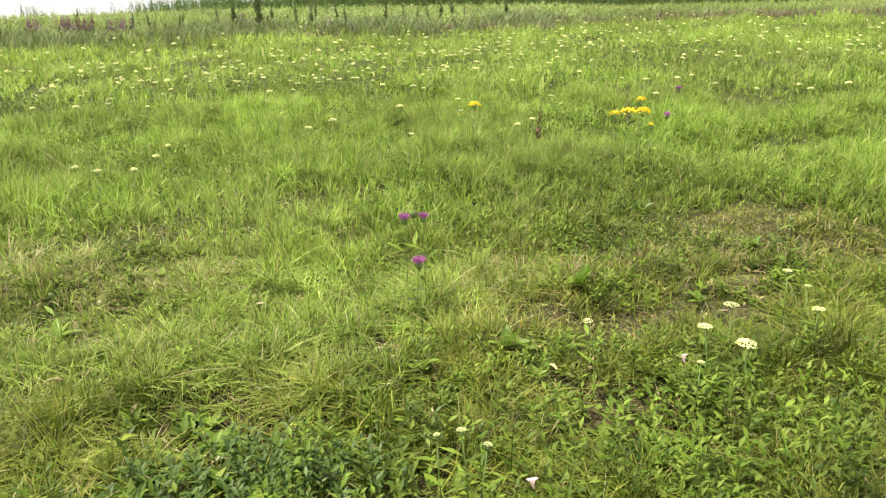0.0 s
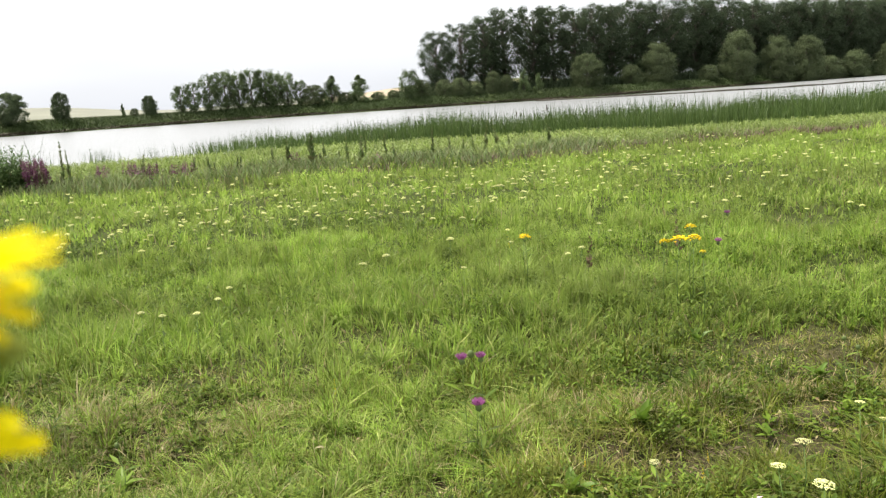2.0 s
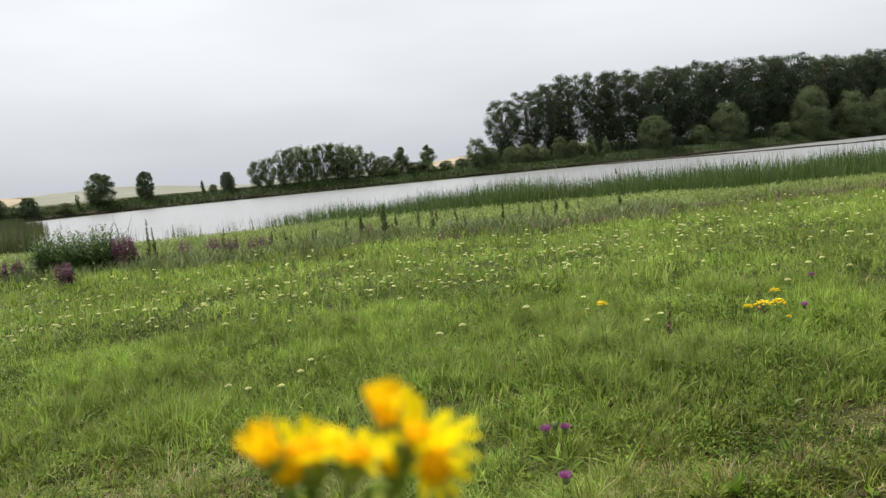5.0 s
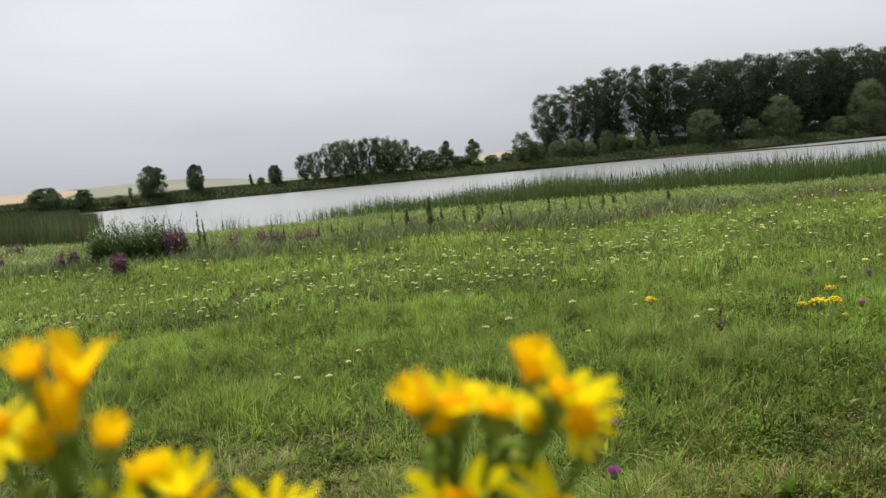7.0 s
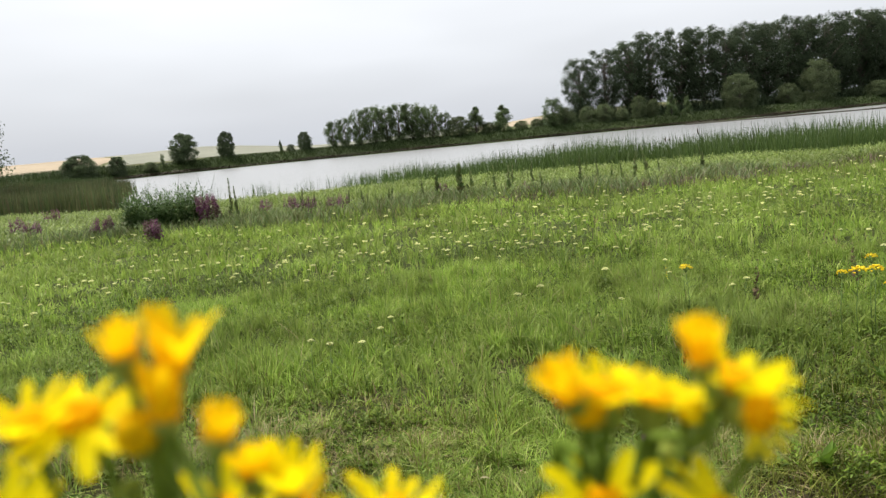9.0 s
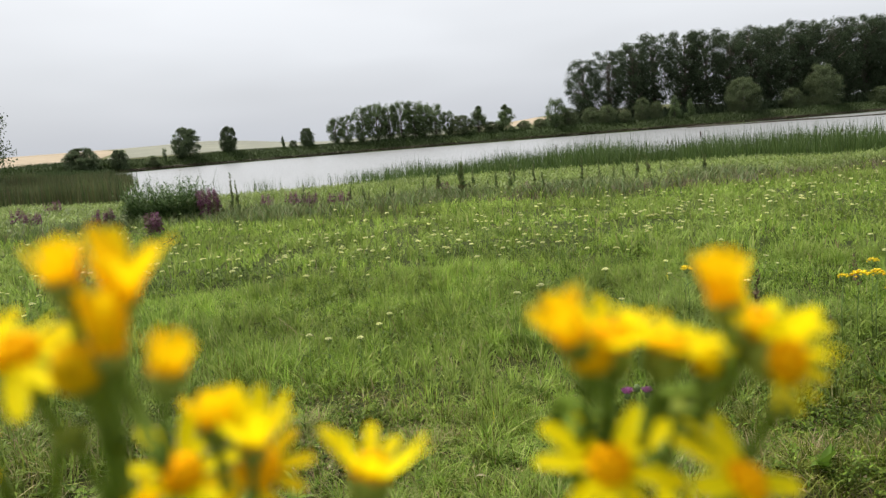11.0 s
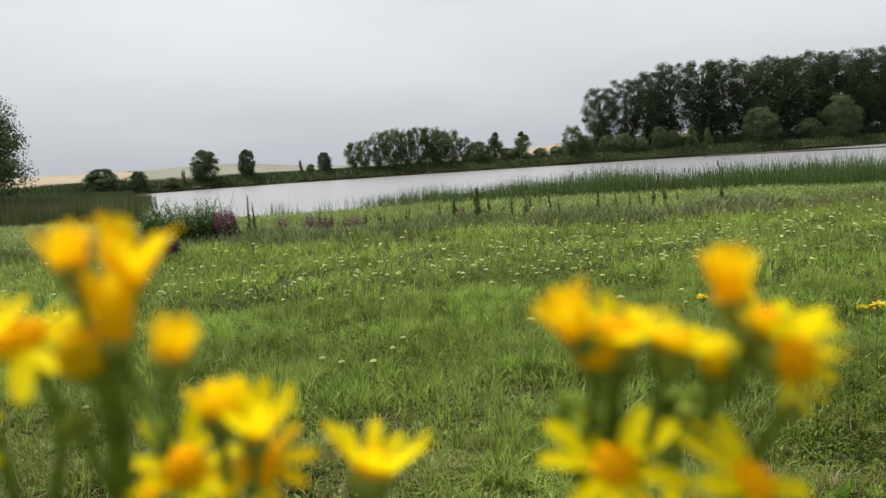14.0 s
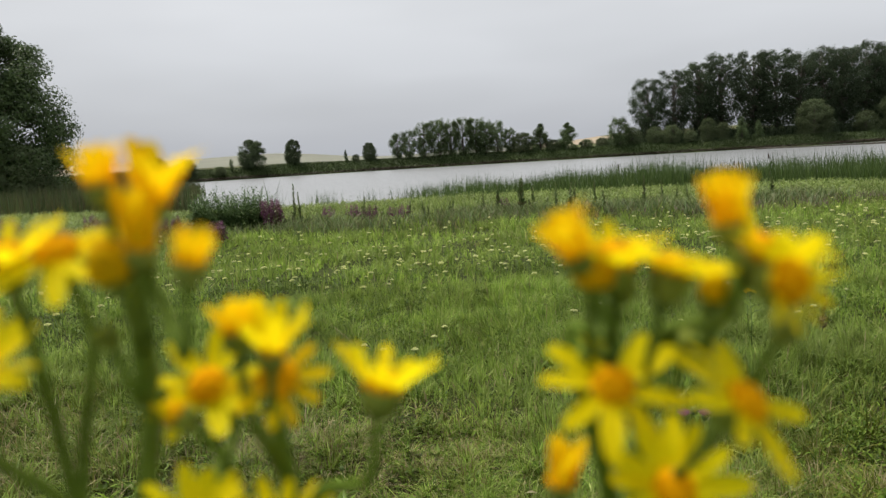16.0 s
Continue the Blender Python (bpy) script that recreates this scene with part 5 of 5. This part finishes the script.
def lobed_leaf(seed):
    """A leaf cut into pointed lobes on either side of the rib, 1 long."""
    r = np.random.default_rng(seed)
    pieces = []
    k = np.arange(7)
    for side in (-1, 1):
        c = np.stack([0.1 + 0.11 * k, 0 * k, -0.06 * (k / 7) ** 2], 1)
        way = np.stack([0.55 + 0 * k, side * (1 + 0 * k), 0.15 + r.normal(0, 0.1, 7)], 1)
        pieces.append(leaves(c, way, np.tile([0, 0, 1.0], (7, 1)), 0.34 * np.sin(0.5 + 0.36 * k), np.full(7, 0.13)))
    pieces.append(leaves(np.array([[0.0, 0, 0]]), np.array([[1.0, 0, -0.06]]), np.array([[0, 0, 1.0]]), np.array([1.0]), np.array([0.12])))
    return mesh_of("leaf", *joined(pieces))


rag_leaves = [lobed_leaf(230 + k) for k in range(2)]


def grow(plant, heads, hubs, foot):
    """Stalks from each head to its fork, from each fork to the main stem, and the main stem to the soil."""
    for (end, d), hub in heads:
        mid = Vector(end) - d * 0.006 + Vector((0, 0.001, -0.003))
        stem(plant, [end, mid, Vector(end).lerp(Vector(hubs[hub][0]), 0.65) + Vector((0, 0.001, 0)), hubs[hub][0]], 0.0006, 0.0009, "stalk")
    for key, (at, down, thick) in hubs.items():
        target = hubs[down][0] if down in hubs else foot[0]
        stem(plant, [at, Vector(at).lerp(Vector(target), 0.5) + Vector((0.001, 0.001, 0)), target], thick * 0.8, thick, "branch")
    stem(plant, foot, 0.0016, 0.004)


right_plant = thing("ragwort_plant", "tall ragwort in bloom with yellow daisy flowers", "wildflower", Matrix.Identity(4), "tall ragwort beside the path")
R = right_plant
R_HUBS = {"a": ((0.0175, 0.115, 1.220), "c", 0.0012), "b": ((0.0295, 0.115, 1.217), "c", 0.0012), "c": ((0.025, 0.119, 1.187), "foot", 0.0017), "d": ((0.030, 0.118, 1.196), "c", 0.0011)}
grow(R, [
    (flower(R, (0.0336, 0.0939, 1.2438), (-0.15, -0.10, 1), 11, 0.0072, 12, True), "b"),
    (flower(R, (0.0402, 0.0955, 1.2380), (0.52, -0.28, 0.80), 58, 0.0102, 11, False), "b"),
    (flower(R, (0.0410, 0.0905, 1.2332), (0.45, -0.75, 0.12), 58, 0.0066, 11, False), "b"),
    (flower(R, (0.0144, 0.0939, 1.2405), (-0.45, -0.10, 0.9), 15, 0.0072, 12, True), "a"),
    (flower(R, (0.0212, 0.0965, 1.2382), (0.05, -0.10, 1), 56, 0.0084, 11), "a"),
    (flower(R, (0.0289, 0.0978, 1.2358), (0.30, -0.06, 0.95), 68, 0.0090, 12), "b"),
    (flower(R, (0.0206, 0.0985, 1.2197), (0.02, -0.64, 0.77), 86, 0.0102, 9, False, (), 0.3), "c"),
    (flower(R, (0.0350, 0.0925, 1.2181), (0.60, -0.40, 0.70), 92, 0.0112, 9, False, (7,)), "d"),
    (flower(R, (0.0142, 0.1004, 1.2100), (0.08, -0.1, 1), 6, 0.0076, 12, True), "c"),
    (flower(R, (0.0287, 0.1000, 1.2050), (-0.1, -0.72, 0.66), 78, 0.0102, 12), "d"),
    (bud(R, (0.0345, 0.1005, 1.2310), (0.1, -0.3, 1), 0.0019, True), "b"),
    (bud(R, (0.0182, 0.0955, 1.2352), (0.05, -0.3, 0.95), 0.0026, True), "a"),
    (bud(R, (0.0225, 0.0985, 1.2325), (0.2, -0.3, 0.9), 0.0017, False), "a"),
    (bud(R, (0.0425, 0.0960, 1.2265), (0.5, -0.3, 0.6), 0.0018, False), "b"),
    (bud(R, (0.0325, 0.1040, 1.2240), (0.3, -0.3, 0.9), 0.0016, False), "b"),
], R_HUBS, [(0.025, 0.119, 1.187), (0.028, 0.127, 1.0), (0.036, 0.15, 0.5), (0.05, 0.18, -0.02)])

left_plant = thing("ragwort_plant", "tall ragwort in bloom with ageing orange flowers", "wildflower", Matrix.Identity(4), "tall ragwort beside the path")
P = left_plant
L_HUBS = {"a": ((-0.0412, 0.1055, 1.2340), "e", 0.0015), "e": ((-0.0440, 0.1075, 1.204), "foot", 0.0017), "b": ((-0.0560, 0.113, 1.196), "foot", 0.0010), "c": ((-0.0370, 0.111, 1.198), "foot", 0.0011), "d": ((-0.0240, 0.113, 1.196), "foot", 0.0011)}
grow(P, [
    (flower(P, (-0.0413, 0.0970, 1.2522), (-0.12, 0.0, 1), 13, 0.0066, 10, True), "a"),
    (flower(P, (-0.0346, 0.0985, 1.2506), (0.22, -0.06, 1), 24, 0.0096, 9, True), "a"),
    (flower(P, (-0.0358, 0.0940, 1.2456), (0.08, -0.12, 1), 11, 0.0088, 13, True), "a"),
    (flower(P, (-0.0281, 0.0893, 1.2424), (0.25, -0.10, 0.95), 12, 0.0056, 12, True), "a"),
    (bud(P, (-0.0400, 0.0945, 1.2395), (-0.1, -0.4, 0.9), 0.0027, True), "a"),
    (flower(P, (-0.0482, 0.0995, 1.2400), (-0.1, -0.36, 0.93), 96, 0.0108, 11), "b"),
    (flower(P, (-0.0605, 0.0985, 1.2285), (0.25, -0.35, 0.85), 55, 0.0100, 11), "b"),
    (flower(P, (-0.0560, 0.0995, 1.2425), (-0.1, -0.2, 0.9), 55, 0.0090, 11), "b"),
    (flower(P, (-0.0352, 0.1120, 1.2192), (-0.10, -0.72, 0.64), 80, 0.0094, 9, False, (), 0.2), "c"),
    (flower(P, (-0.0228, 0.1023, 1.2293), (0.14, -0.12, 1), 36, 0.0086, 9), "d"),
    (flower(P, (-0.0285, 0.1045, 1.2312), (-0.1, 0.1, 0.95), 16, 0.0062, 11, True), "d"),
    (flower(P, (-0.0236, 0.1055, 1.2212), (0.25, -0.82, 0.35), 98, 0.0072, 10, True, (3, 4)), "d"),
    (flower(P, (-0.0082, 0.1040, 1.2231), (0.26, 0.06, 0.95), 42, 0.0096, 9), "d"),
    (flower(P, (-0.0405, 0.1085, 1.2178), (-0.7, -0.1, 0.7), 30, 0.0056, 7), "c"),
    (flower(P, (-0.0350, 0.1000, 1.2072), (0.0, -0.1, 1), 40, 0.0098, 9), "c"),
    (flower(P, (-0.0240, 0.1000, 1.2052), (0.1, -0.1, 1), 42, 0.0090, 10), "d"),
    (bud(P, (-0.0440, 0.1000, 1.2300), (-0.3, -0.3, 0.9), 0.0018, False), "a"),
], L_HUBS, [(-0.0435, 0.112, 1.170), (-0.047, 0.12, 1.0), (-0.055, 0.15, 0.5), (-0.07, 0.19, -0.02)])
for plant, places in ((R, ((0.024, 0.118, 1.12, 165), (0.024, 0.12, 1.07, 195), (0.03, 0.125, 1.03, 230), (0.03, 0.13, 0.92, 110))), (P, ((-0.045, 0.114, 1.150, 200), (-0.046, 0.115, 1.13, 330), (-0.047, 0.12, 1.07, 90), (-0.05, 0.13, 0.95, 180)))):
    for k, (x, y, z, turn) in enumerate(places):
        part("leaf", rag_leaves[k % 2], RAG_LEAF, plant, "lobed dark green leaf", at=pose(x, y, z, 0, -25, turn) @ Matrix.Diagonal((0.045 + 0.012 * k, 0.045 + 0.012 * k, 0.05, 1)))
